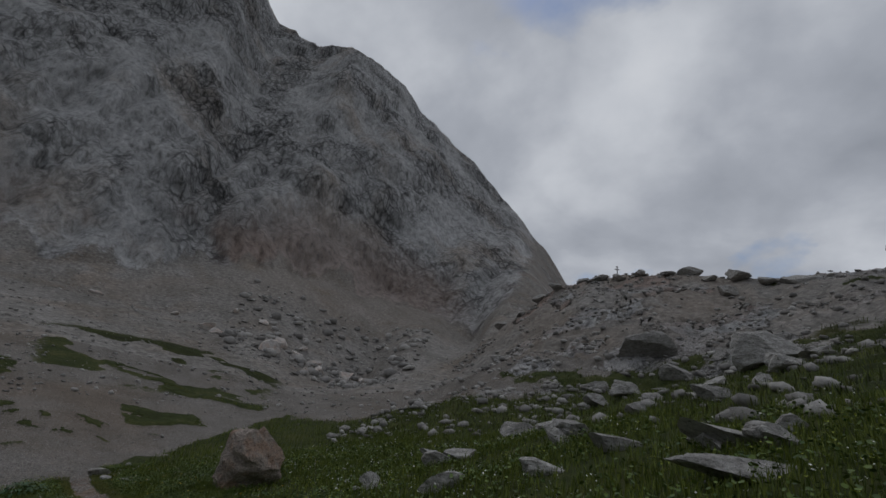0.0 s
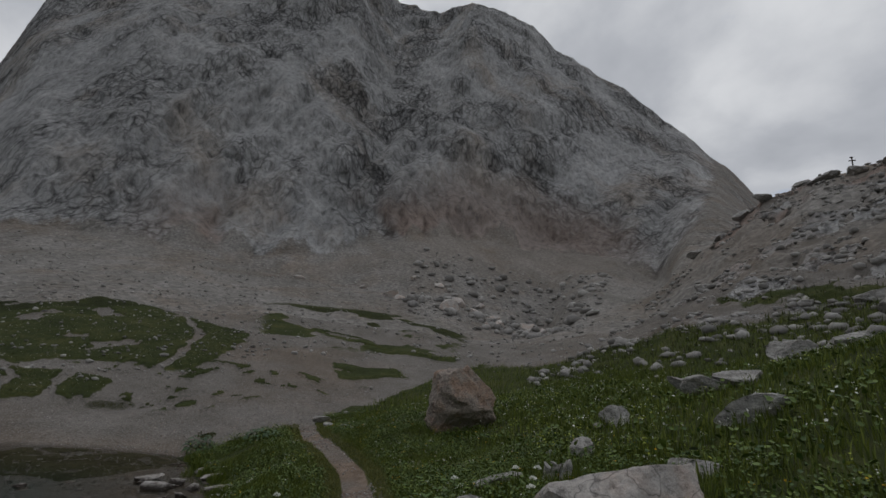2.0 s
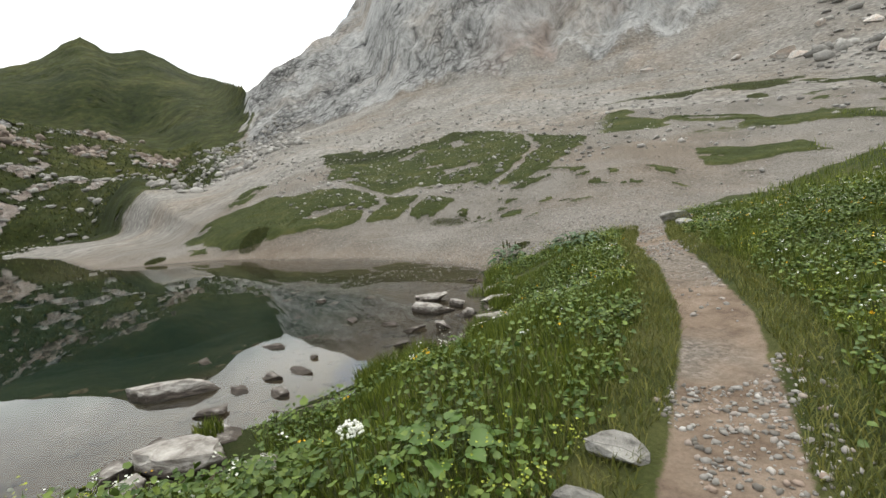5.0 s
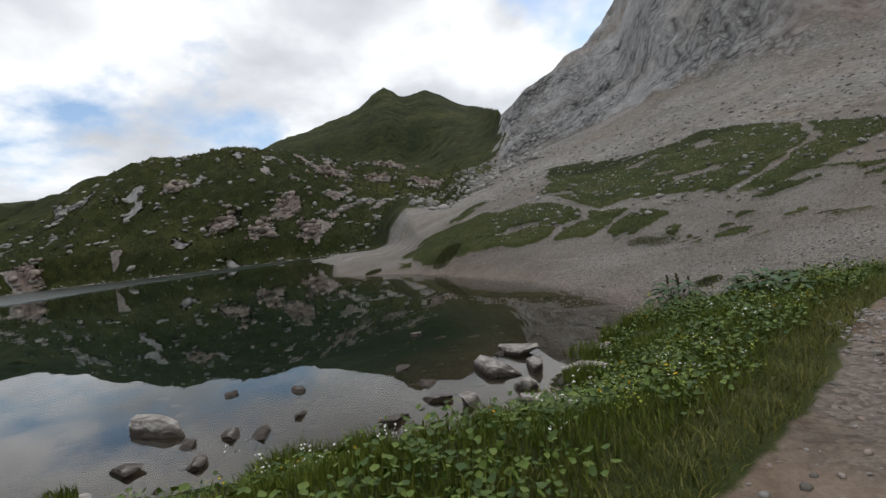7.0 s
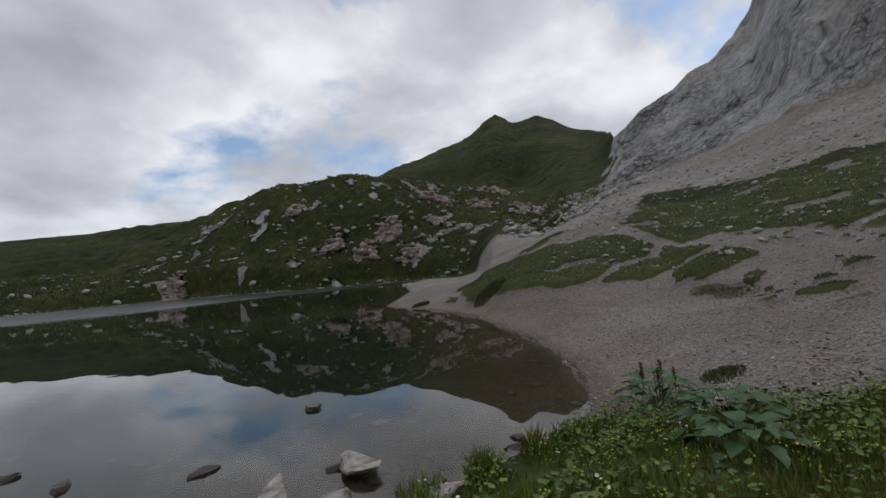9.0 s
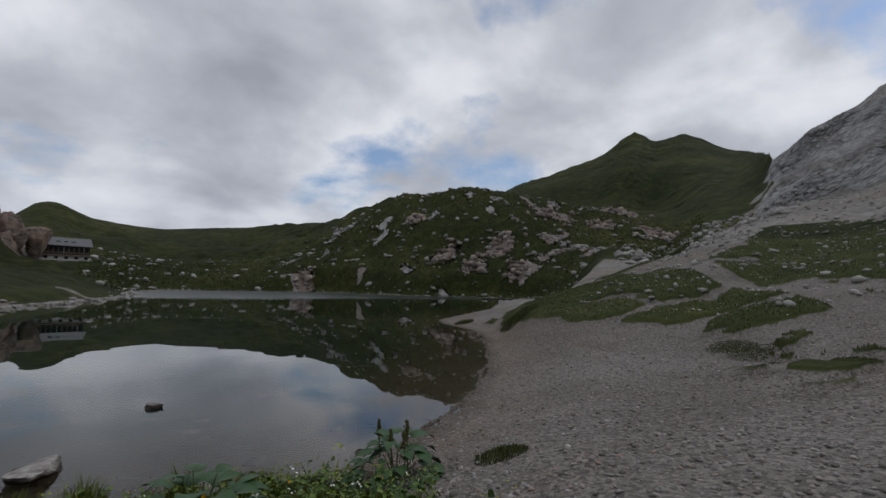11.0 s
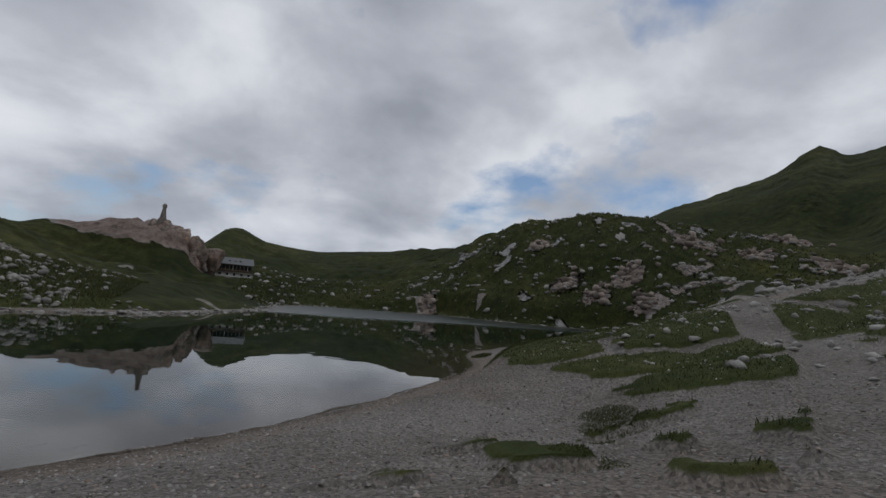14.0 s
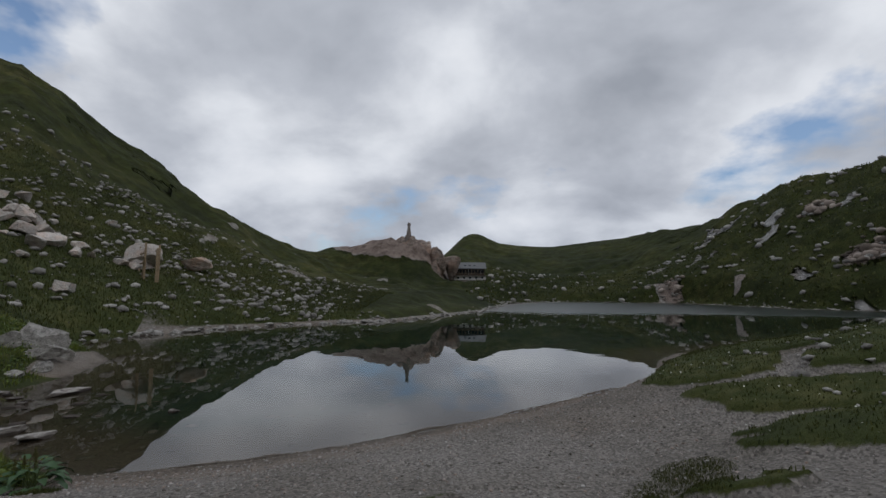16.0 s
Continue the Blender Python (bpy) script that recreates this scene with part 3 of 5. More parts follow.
    turf = np.maximum(turf, soft(198, 201, bb + 5.5 * soft(110, 190, r)) * soft(290, 260, b) * soft(78, 112, r))
    up = soft(120, 260, z) * soft(152, 160, b) * soft(178, 172, b)
    turf = np.maximum(turf, 0.62 * up * soft(0.45, 0.6, n1))
    bare = fractal(x / 6.5 + 0.02 * z, y / 6.5, 5, 51)
    outcrop = green * soft(30, 60, r) * (soft(0.645, 0.68, bare) * soft(200, 215, b) * soft(262, 240, b) * soft(300, 180, r))
    crag = np.zeros(r.shape)
    for cx, cy, across in CRAGS:
        crag = np.maximum(crag, np.exp(-(((x - cx) ** 2 + (y - cy) ** 2) / across**2)))
    crag = soft(0.52, 0.66, crag * (0.45 + 0.75 * ridged(x / 9 + z / 14, y / 9 - z / 14, 4, 83)))
    outcrop = np.maximum(outcrop * 0.8, crag)
    outcrop = np.maximum(outcrop, soft(0.25, 0.5, knoll * (0.7 + 0.6 * bare)))
    outcrop = np.maximum(outcrop, soft(0.66, 0.70, bare) * soft(275, 290, b) * soft(28, 40, r) * 0.45)
    ledge = soft(196, 200, b) * soft(222, 210, b) * soft(0.52, 0.58, fractal(x / 14 + z / 30, y / 14, 5, 53)) * soft(190, 260, r) * soft(470, 400, r)
    outcrop = np.maximum(outcrop, 0.44 * ledge)
    stony = east * soft(0.50, 0.58, fractal(x / 5, y / 5, 5, 55)) * soft(20, 34, r)
    rock = np.maximum(np.maximum(cliff, outcrop), 0.7 * stony)
    path2 = soft(0.48, 0.3, on_trail + 0.26 * (fractal(x * 1.5, y * 1.5, 3, 57) - 0.5)) * soft(-22.5, -20, x)
    turf = turf * (1 - 0.9 * soft(0.42, 0.2, on_trail + 0.2 * (n1 - 0.5))) * (1 - soft(0.9, 0.5, upper)) * (d > 0)
    turf = np.where(outcrop > 0.5, turf * 0.3, turf)
    turf = turf * (1 - stony * 0.55)
    crest = soft(34, 66, r) * soft(100, 88, b) * soft(30, 70, b) * soft(0.40, 0.58, n1)
    ochre = sector * soft(116, 128, b) * soft(170, 158, b) * soft(-24, -8, r - foot) * soft(22, 4, r - foot) * soft(0.42, 0.58, fractal(x / 16, y / 16, 4, 59))
    ochre = np.maximum(ochre, sector * soft(96, 110, b) * soft(140, 126, b) * soft(-40, -15, r - foot) * soft(30, 8, r - foot) * 0.8)
    warm = np.clip(np.maximum.reduce([crest, ochre, 0.8 * outcrop * soft(0.40, 0.52, n2), 0.9 * crag, soft(0.3, 0.5, knoll)]), 0, 1)
    warm = np.maximum(warm, 0.9 * soft(2.2, 0.4, d + 1.2 * (fractal(x / 1.5, y / 1.5, 3, 87) - 0.5)) * (d > 0) * soft(70, 40, r))
    earth = np.maximum(path2, np.where(d < 0, 0.75 + 0.0 * d, 0))
    return z, turf, np.clip(rock, 0, 1), earth, warm, cliff, d, r, b


def height(x, y):
    return float(land(np.array([x]), np.array([y]))[0][0])


def lie_mesh():
    """One sheet of ground: even rings near the walk, widening outwards to the horizon."""
    rings = list(np.arange(0.0, 44, 0.16))
    while rings[-1] < 520:
        rings.append(rings[-1] * (1.0065 if 95 < rings[-1] < 360 else 1.0105))
    rings += [560, 640, 800, 1100, 1600, 2400, 3400]
    rings = np.array(rings)
    ang = np.radians(np.concatenate([np.arange(0, 92, 0.4), np.arange(92, 200, 0.22), np.arange(200, 360, 0.4)]))
    turns = len(ang)
    rr, aa = np.meshgrid(rings, ang, indexing="ij")
    x, y = MID[0] + rr * np.cos(aa), MID[1] + rr * np.sin(aa)
    z, turf, rock, earth, warm, cliff, d, r, b = land(x.ravel(), y.ravel())
    # ribs, gullies and ledges of the cliffs, pushed out of the face
    arc = np.radians(b) * 150
    lean = arc + 0.35 * z
    rib = 26 * (ridged(lean / 60, z / 150, 4, 61) - 0.6) + 11 * (ridged((arc - 0.9 * z) / 28, (z + 0.3 * arc) / 64, 4, 71) - 0.6) + 9.0 * (ridged(lean / 12, z / 34, 4, 63) - 0.55) + 3.4 * (ridged((arc - 0.6 * z) / 7, z / 12, 3, 65) - 0.5)
    edge = soft(0, 18, z - 24)
    push = cliff * edge * rib * 0.8 + 0.0
    x2 = x.ravel() + push * np.cos(aa.ravel())
    y2 = y.ravel() + push * np.sin(aa.ravel())
    z = z + cliff * edge * 5.0 * (fractal(arc / 9, r / 12, 4, 69) - 0.5)
    co = np.stack([x2, y2, z], -1)
    i, j = np.meshgrid(np.arange(len(rings) - 1), np.arange(turns), indexing="ij")
    jn = (j + 1) % turns
    quads = np.stack([i * turns + j, (i + 1) * turns + j, (i + 1) * turns + jn, i * turns + jn], -1).reshape(-1, 4)
    return co, quads, np.stack([turf, rock, earth, warm], -1), cliff, r, b, z


def sheet(name, co, quads, cover, material, label, category):
    used = np.unique(quads)
    back = np.full(len(co), -1)
    back[used] = np.arange(len(used))
    q = back[quads]
    me = bpy.data.meshes.new(name)
    me.vertices.add(len(used))
    me.vertices.foreach_set("co", co[used].ravel())
    me.loops.add(q.size)
    me.loops.foreach_set("vertex_index", q.ravel())
    me.polygons.add(len(q))
    me.polygons.foreach_set("loop_start", np.arange(0, q.size, 4))
    me.polygons.foreach_set("loop_total", np.full(len(q), 4))
    me.update(calc_edges=True)
    me.polygons.foreach_set("use_smooth", np.ones(len(q), bool))
    a = me.attributes.new("cover", "FLOAT_COLOR", "POINT")
    a.data.foreach_set("color", cover[used].ravel())
    me.materials.append(material)
    return tagged(new(name, me), label, category, kind="structure")


def build_land():
    co, quads, cover, cliff, r, b, z = lie_mesh()
    qr, qb = r[quads].mean(1), b[quads].max(1)
    qc = cliff[quads].mean(1) > 0.35
    near = qr < 44
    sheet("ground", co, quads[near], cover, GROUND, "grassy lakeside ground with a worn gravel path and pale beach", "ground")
    face = ~near & qc
    sheet("cliff_mountain", co, quads[face], cover, FAR_GROUND, "towering grey limestone cliff with cracked ribs above scree", "mountain")
    rest = ~near & ~face
    fell = (qb > 198) & (qb < 268)
    sheet("ground_hills", co, quads[rest & fell], cover, FAR_GROUND, "green hills with rocky outcrops across the lake", "hills")
    sheet("ground_slopes", co, quads[rest & ~fell], cover, FAR_GROUND, "scree and stony grass slopes rising round the lake", "slope")


def build_water():
    bm = bmesh.new()
    ring = [bm.verts.new((MID[0] - 40 + 110 * math.cos(a * math.pi / 24) * 1.0, -62 + 92 * math.sin(a * math.pi / 24), 0)) for a in range(48)]
    bm.faces.new(ring)
    me = bpy.data.meshes.new("water")
    bm.to_mesh(me)
    bm.free()
    me.materials.append(WATER)
    ob = tagged(new("water", me), "still green mountain lake reflecting hills and clouds", "lake", kind="structure")
    ob.visible_shadow = False
    return ob


build_land()
build_water()


# ---- stones ----
def ball(level):
    bm = bmesh.new()
    bmesh.ops.create_icosphere(bm, subdivisions=level, radius=1.0)
    v = np.array([p.co[:] for p in bm.verts])
    f = np.array([[p.index for p in q.verts] for q in bm.faces])
    bm.free()
    return v, f


BALLS = {k: ball(k) for k in (1, 2, 3, 4, 5)}


def hewn(level, rng, cuts=9, rough=0.06, boxy=1.0):
    """A unit stone: a ball with facets struck off, then roughened."""
    v = BALLS[level][0].copy()
    v = np.sign(v) * np.abs(v) ** boxy
    for _ in range(cuts):
        n = rng.normal(size=3)
        n /= np.linalg.norm(n)
        over = v @ n - rng.uniform(0.36, 0.74)
        v -= np.outer(np.clip(over, 0, None) * 0.97, n)
    if rough:
        n1 = fractal(v[:, 0] * 2.3 + 5 * rng.rand(), v[:, 1] * 2.3 + v[:, 2] * 1.7, 4, rng.randint(50)) - 0.5
        n2 = ridged(v[:, 2] * 3 + v[:, 0], v[:, 1] * 2.2 - v[:, 0], 3, rng.randint(50)) - 0.5
        v *= (1 + rough * 2 * n1 + rough * n2)[:, None]
    return v


def stone(name, x, y, size, turn, seed, material, label, category="boulder", group="", tilt=(0, 0), sink=0.25, z=None, level=4, cuts=8, rough=0.1, taper=0.0, flat_top=9.0, boxy=1.0):
    rng = np.random.RandomState(seed)
    v = hewn(level, rng, cuts, rough, boxy)
    v[:, 2] = np.minimum(v[:, 2], flat_top + 0.12 * (v[:, 2] - flat_top))
    v[:, :2] *= (1 - taper * v[:, 2:3])
    v = v * (np.array(size) / 2) / np.maximum(np.abs(v).max(0), 0.5)
    me = mesh_from(name, v.tolist(), BALLS[level][1].tolist(), material, smooth=False)
    ob = new(name, me)
    base = height(x, y) if z is None else z
    ob.matrix_world = pose(x, y, base + size[2] * (0.5 - sink), tilt[0], tilt[1], turn)
    return tagged(ob, label, category, group)


def scatter(name, places, sizes, material, label, seed, flat=0.6, level=1, category="stones"):
    """Countless stones, joined into one mesh."""
    rng = np.random.RandomState(seed)
    shapes = [hewn(level, rng, 5, 0.0) for _ in range(14)]
    f = BALLS[level][1]
    n, nv = len(places), len(BALLS[level][0])
    co = np.empty((n, nv, 3))
    zz = land(places[:, 0], places[:, 1])[0]
    for k in range(n):
        a, c = rng.uniform(0, 6.28), sizes[k]
        v = shapes[k % 14] * (c * np.array([rng.uniform(0.7, 1.3), rng.uniform(0.7, 1.1), flat * rng.uniform(0.6, 1.3)]) / 2)
        tip = rng.uniform(-0.4, 0.4)
        v = v @ np.array([[1, 0, 0], [0, math.cos(tip), -math.sin(tip)], [0, math.sin(tip), math.cos(tip)]])
        v = v @ np.array([[math.cos(a), -math.sin(a), 0], [math.sin(a), math.cos(a), 0], [0, 0, 1]])
        co[k] = v + (places[k, 0], places[k, 1], zz[k] + c * flat * 0.18)
    faces = (f[None] + (np.arange(n) * nv)[:, None, None]).reshape(-1, 3)
    return raw(name, co.reshape(-1, 3), faces, material, label, category)


def raw(name, co, faces, material, label, category, smooth=False):
    me = bpy.data.meshes.new(name)
    k = faces.shape[1]
    me.vertices.add(len(co))
    me.vertices.foreach_set("co", np.ascontiguousarray(co, dtype=np.float32).ravel())
    me.loops.add(faces.size)
    me.loops.foreach_set("vertex_index", np.ascontiguousarray(faces, dtype=np.int32).ravel())
    me.polygons.add(len(faces))
    me.polygons.foreach_set("loop_start", np.arange(0, faces.size, k, dtype=np.int32))
    me.polygons.foreach_set("loop_total", np.full(len(faces), k, dtype=np.int32))
    me.update(calc_edges=True)
    if smooth:
        me.polygons.foreach_set("use_smooth", np.ones(len(faces), bool))
    me.materials.append(material)
    return tagged(new(name, me), label, category, kind="stuff")


def polar(rng, n, b0, b1, r0, r1, power=1.0):
    b, r = np.radians(rng.uniform(b0, b1, n)), r0 + (r1 - r0) * rng.rand(n) ** power
    return np.stack([MID[0] + r * np.cos(b), MID[1] + r * np.sin(b)], -1)


def many_sizes(rng, n, lo, hi, skew=3.0):
    return lo + (hi - lo) * rng.rand(n) ** skew


def stuff_stones():
    def heap(name, n, seed, spread, sizes, label, keep=None, material=FIELD_STONE, flat=0.6):
        rng = np.random.RandomState(seed)
        p = spread(rng, n)
        if keep:
            p = p[keep(p, land(p[:, 0], p[:, 1]), rng)]
        scatter(name, p, many_sizes(rng, len(p), *sizes), material, label, seed + 1, flat)

    heap("ridge_stones", 14000, 3, lambda g, n: polar(g, n, 8, 97, 18, 80, 0.75), (0.12, 1.15, 4.5), "loose grey limestone blocks strewn over a stony rise",
         lambda p, c, g: g.rand(len(p)) < 0.2 + 0.8 * (fractal(p[:, 0] / 5, p[:, 1] / 5, 4, 55) > 0.46))
    heap("scree_stones", 6000, 5, lambda g, n: polar(g, n, 98, 196, 24, 112, 0.8), (0.12, 0.7, 4.0), "pale scree stones below a limestone cliff",
         lambda p, c, g: (c[1] < 0.5) | (g.rand(len(p)) < 0.25))
    heap("valley_boulders", 520, 7, lambda g, n: polar(g, n, 104, 131, 58, 112), (0.5, 3.2, 2.6), "tumbled pale boulders in a scree hollow")
    heap("slope_stones", 5200, 9, lambda g, n: polar(g, n, 276, 330, 24, 80, 0.7), (0.15, 1.3, 3.6), "white stones scattered over a steep grass slope",
         lambda p, c, g: (c[6] > 0.6) & (g.rand(len(p)) < 0.25 + 0.75 * (fractal(p[:, 0] / 6, p[:, 1] / 6, 4, 77) > 0.52)))
    heap("hill_stones", 5200, 11, lambda g, n: polar(g, n, 205, 268, 104, 200), (0.4, 3.0, 3.0), "pale rock outcrops dotting a green hillside",
         lambda p, c, g: (c[6] > 0.6) & ((c[2] > 0.4) | (g.rand(len(p)) < 0.22)))
    heap("valley_stones", 2200, 19, lambda g, n: polar(g, n, 190, 207, 76, 170, 0.9), (0.3, 2.6, 3.2), "pale blocks tumbled down the valley below the cliff",
         lambda p, c, g: (c[6] > 1.5) & (g.rand(len(p)) < 0.15 + 0.85 * (fractal(p[:, 0] / 9, p[:, 1] / 9, 4, 85) > 0.47)))
    heap("crag_stones", 750, 21, crag_spots, (0.4, 3.6, 3.0), "pinkish broken crags on a green hillside", lambda p, c, g: c[6] > 0.6, CRAG_STONE, 0.8)
    heap("shore_stones", 1600, 13, lambda g, n: shore_line(g, n), (0.12, 1.3, 3.0), "flat grey stones along the waterline", material=STONE, flat=0.4)
    heap("turf_stones", 1500, 15, lambda g, n: polar(g, n, 150, 200, 20, 55), (0.06, 0.45, 2.5), "small stones between turf patches")
    heap("meadow_stones", 260, 17, lambda g, n: polar(g, n, -35, 135, 8, 30), (0.06, 0.4, 3.0), "half-buried pale stones in a meadow",
         lambda p, c, g: along(TRAIL, p[:, 0], p[:, 1]) > 0.8)


def crag_spots(rng, n):
    c = np.array(CRAGS)
    k = rng.randint(0, len(c), n)
    return c[k, :2] + rng.normal(size=(n, 2)) * c[k, 2:] * 0.42


def shore_line(rng, n):
    pts = np.array(LAKE[18:33])
    seg = rng.randint(0, len(pts) - 1, n)
    u = rng.rand(n)[:, None]
    p = pts[seg] * (1 - u) + pts[seg + 1] * u
    return p + rng.normal(size=(n, 2)) * np.where(rng.rand(n) < 0.7, 0.5, 1.6)[:, None]


def field_stone(name, low, mid, high):
    m = Nodes(name, 0.92, 0.15)
    isl = m.n.new("ShaderNodeNewGeometry").outputs["Random Per Island"]
    c = m.ramp(isl, (0.0, low), (0.5, mid), (1.0, high))
    c = m.mix(0.6, c, m.ramp(m.noise(4, 6, 0.7), (0.3, (0.55,)), (0.7, (1.25,))), "MULTIPLY")
    m.colour(c)
    m.relief(m.noise(3, 6, 0.7), 0.7, 0.12)
    return m.mat


FIELD_STONE = field_stone("scattered_limestone", (0.20, 0.19, 0.175), (0.33, 0.315, 0.295), (0.46, 0.44, 0.41))
CRAG_STONE = field_stone("pinkish_crag", (0.10, 0.085, 0.072), (0.24, 0.195, 0.165), (0.40, 0.34, 0.295))
stuff_stones()

# the big boulder by the path and the pale one beside the first steps
stone("path_boulder", -13.9, 17.4, (3.0, 2.5, 3.9), 25, 21, PINK_STONE, "large pointed rusty-grey boulder standing in the meadow", tilt=(4, -10), sink=0.2, level=5, cuts=11, rough=0.24, taper=0.58)
stone("pale_boulder", -4.66, 8.2, (2.1, 1.6, 1.2), 45, 34, PALE_STONE, "broad flat pale boulder with dark cracks beside the path", tilt=(26, -20), sink=0.34, level=5, cuts=7, rough=0.1, taper=0.5, flat_top=0.45, boxy=0.75)
for k, (x, y, sx, sy, sz, a) in enumerate((
        (-4.2, 13.1, 1.3, 0.8, 0.6, 20), (-1.6, 13.2, 1.2, 0.7, 0.5, 0), (-1.5, 17.0, 1.1, 0.8, 0.8, 40), (2.2, 10.4, 3.6, 1.0, 0.6, 8), (2.7, 12.9, 2.4, 1.0, 0.7, 15),
        (3.2, 47.5, 5.6, 4.0, 3.6, 0), (9.4, 33.0, 4.8, 3.2, 2.8, 20), (-5.4, 16.6, 1.4, 0.7, 0.6, 30), (-7.6, 15.6, 0.6, 0.45, 0.6, 10), (-1.1, 17.6, 1.8, 1.1, 0.8, 60),
        (-2.6, 22.5, 1.6, 0.9, 0.8, 15), (-7.9, 10.9, 1.1, 0.5, 0.32, 70), (-6.95, 9.0, 0.95, 0.5, 0.34, 35), (-7.2, 15.1, 0.8, 0.45, 0.6, 70), (-6.2, 18.6, 1.7, 0.8, 0.7, 30),
        (-4.9, 16.9, 1.2, 0.8, 0.5, 0), (-7.0, 12.4, 0.8, 0.5, 0.5, 110), (-4.5, 10.4, 0.8, 0.5, 0.45, 40), (0.2, 14.4, 1.5, 0.8, 0.5, 12), (-21.3, 17.0, 0.9, 0.6, 0.4, 30))):
    stone("meadow_rock", x, y, (sx, sy, sz), a, 100 + k, STONE, "weathered grey limestone rock half sunk in the grass", "rock", "rocks in the meadow", tilt=((k * 37) % 17 - 8, (k * 23) % 19 - 9), cuts=8, rough=0.14, boxy=0.7)
for k, (x, y, s, a) in enumerate(((11.7, 45.4, 3.4, 20), (13.0, 44.0, 3.0, 70), (5.0, 38.5, 2.8, 10), (1.0, 32.1, 2.3, 40), (-0.5, 30.0, 2.2, 80), (3.6, 20.2, 1.5, 15), (1.2, 21.2, 1.3, 60), (-13.2, 60.6, 2.3, 30), (15.5, 70.0, 3.5, 0),
                                  (-4.2, 23.5, 1.9, 50), (4.0, 13.3, 1.2, 25), (2.2, 13.2, 1.4, 65), (3.4, 12.3, 1.3, 5), (8.0, 26.0, 2.0, 35), (6.5, 24.0, 1.5, 90), (10.0, 28.0, 2.2, 15), (-1.0, 36.0, 2.2, 20), (8.5, 41.0, 2.4, 45), (2.0, 27.0, 1.7, 70), (5.5, 30.5, 2.0, 110))):
    stone("rise_block", x, y, (s, s * 0.7, s * 0.5), a, 160 + k, STONE, "fractured grey limestone block among rubble on the rise", "rock", "blocks on the rise", tilt=((k * 31) % 19 - 9, (k * 17) % 15 - 7), sink=0.3, cuts=9, rough=0.16, boxy=0.65)
for k in range(8):  # a cluster of upright slabs
    stone("slab", -6.85 + 0.15 * (k % 4) - 0.05 * k, 10.75 + 0.13 * (k // 2), (0.34 - 0.02 * k, 0.13, 0.42), 60 + 17 * k, 140 + k, STONE, "thin upright limestone slab in a jumbled heap", "rock", "slabs heaped in the grass",
          tilt=(20 - 7 * k, 25), sink=0.3, level=2, cuts=8)
for k, (x, y, sx, sy, sz, a) in enumerate((
        (-15.55, 4.85, 1.7, 0.55, 0.5, 72), (-13.3, 6.1, 1.35, 0.6, 0.5, 85), (-13.75, 6.1, 0.7, 0.5, 0.3, 100), (-13.8, 5.5, 0.4, 0.25, 0.2, 30), (-17.1, 6.1, 0.6, 0.25, 0.16, 70),
        (-14.8, 6.65, 0.36, 0.24, 0.2, 50), (-19.2, 9.1, 1.05, 0.5, 0.3, 70), (-17.5, 8.2, 0.5, 0.3, 0.1, 60), (-16.9, 8.6, 0.5, 0.3, 0.12, 80), (-15.6, 6.8, 0.7, 0.3, 0.14, 40),
        (-18.1, 9.0, 1.15, 0.55, 0.32, 50), (-18.3, 9.65, 0.7, 0.35, 0.28, 25), (-17.4, 9.75, 0.55, 0.35, 0.28, 60), (-16.8, 9.15, 0.42, 0.32, 0.2, 10), (-16.2, 8.35, 0.36, 0.28, 0.16, 0),
        (-16.8, 4.95, 0.34, 0.22, 0.13, 40), (-16.2, 6.9, 0.36, 0.14, 0.1, 20), (-15.5, 6.4, 0.42, 0.25, 0.16, 60), (-15.2, 6.0, 0.4, 0.22, 0.15, 30), (-16.75, 10.25, 1.0, 0.6, 0.34, 75),
        (-17.7, 10.2, 0.4, 0.3, 0.14, 20), (-18.0, 10.45, 0.7, 0.45, 0.34, 100), (-20.6, 6.5, 0.42, 0.28, 0.14, 30), (-18.9, 10.6, 0.6, 0.4, 0.24, 0), (-13.0, 6.9, 0.6, 0.4, 0.28, 30),
        (-13.4, 5.3, 0.5, 0.35, 0.25, 10), (-12.9, 5.6, 0.7, 0.4, 0.28, 140), (-14.5, 5.9, 0.55, 0.35, 0.16, 70), (-19.0, 8.9, 0.24, 0.2, 0.12, 0), (-20.8, 10.5, 0.3, 0.2, 0.1, 50), (-18.2, 7.4, 0.5, 0.3, 0.08, 30))):
    stone("lake_rock", x, y, (sx, sy, sz), a, 200 + k, WET_STONE, "brown-grey slab of rock breaking the shallow water", "rock", "rocks in the shallows", tilt=((k * 29) % 11 - 5, (k * 31) % 13 - 6), z=0.0, sink=0.38, cuts=14, rough=0.2, flat_top=0.42, boxy=0.75)
for k, (x, y, s) in enumerate(((-8.6, 7.7, 0.0), (-10.75, 9.35, 0.34), (-10.45, 9.0, 0.26), (-10.0, 9.3, 0.16), (-9.2, 8.0, 0.14), (-20.2, 16.4, 0.5), (-18.9, 16.2, 0.4))):
    if s:
        stone("path_stone", x, y, (s, s * 0.7, s * 0.45), 40 * k, 250 + k, STONE, "pale stone lying by the worn path", "stone", "stones by the path", level=2)
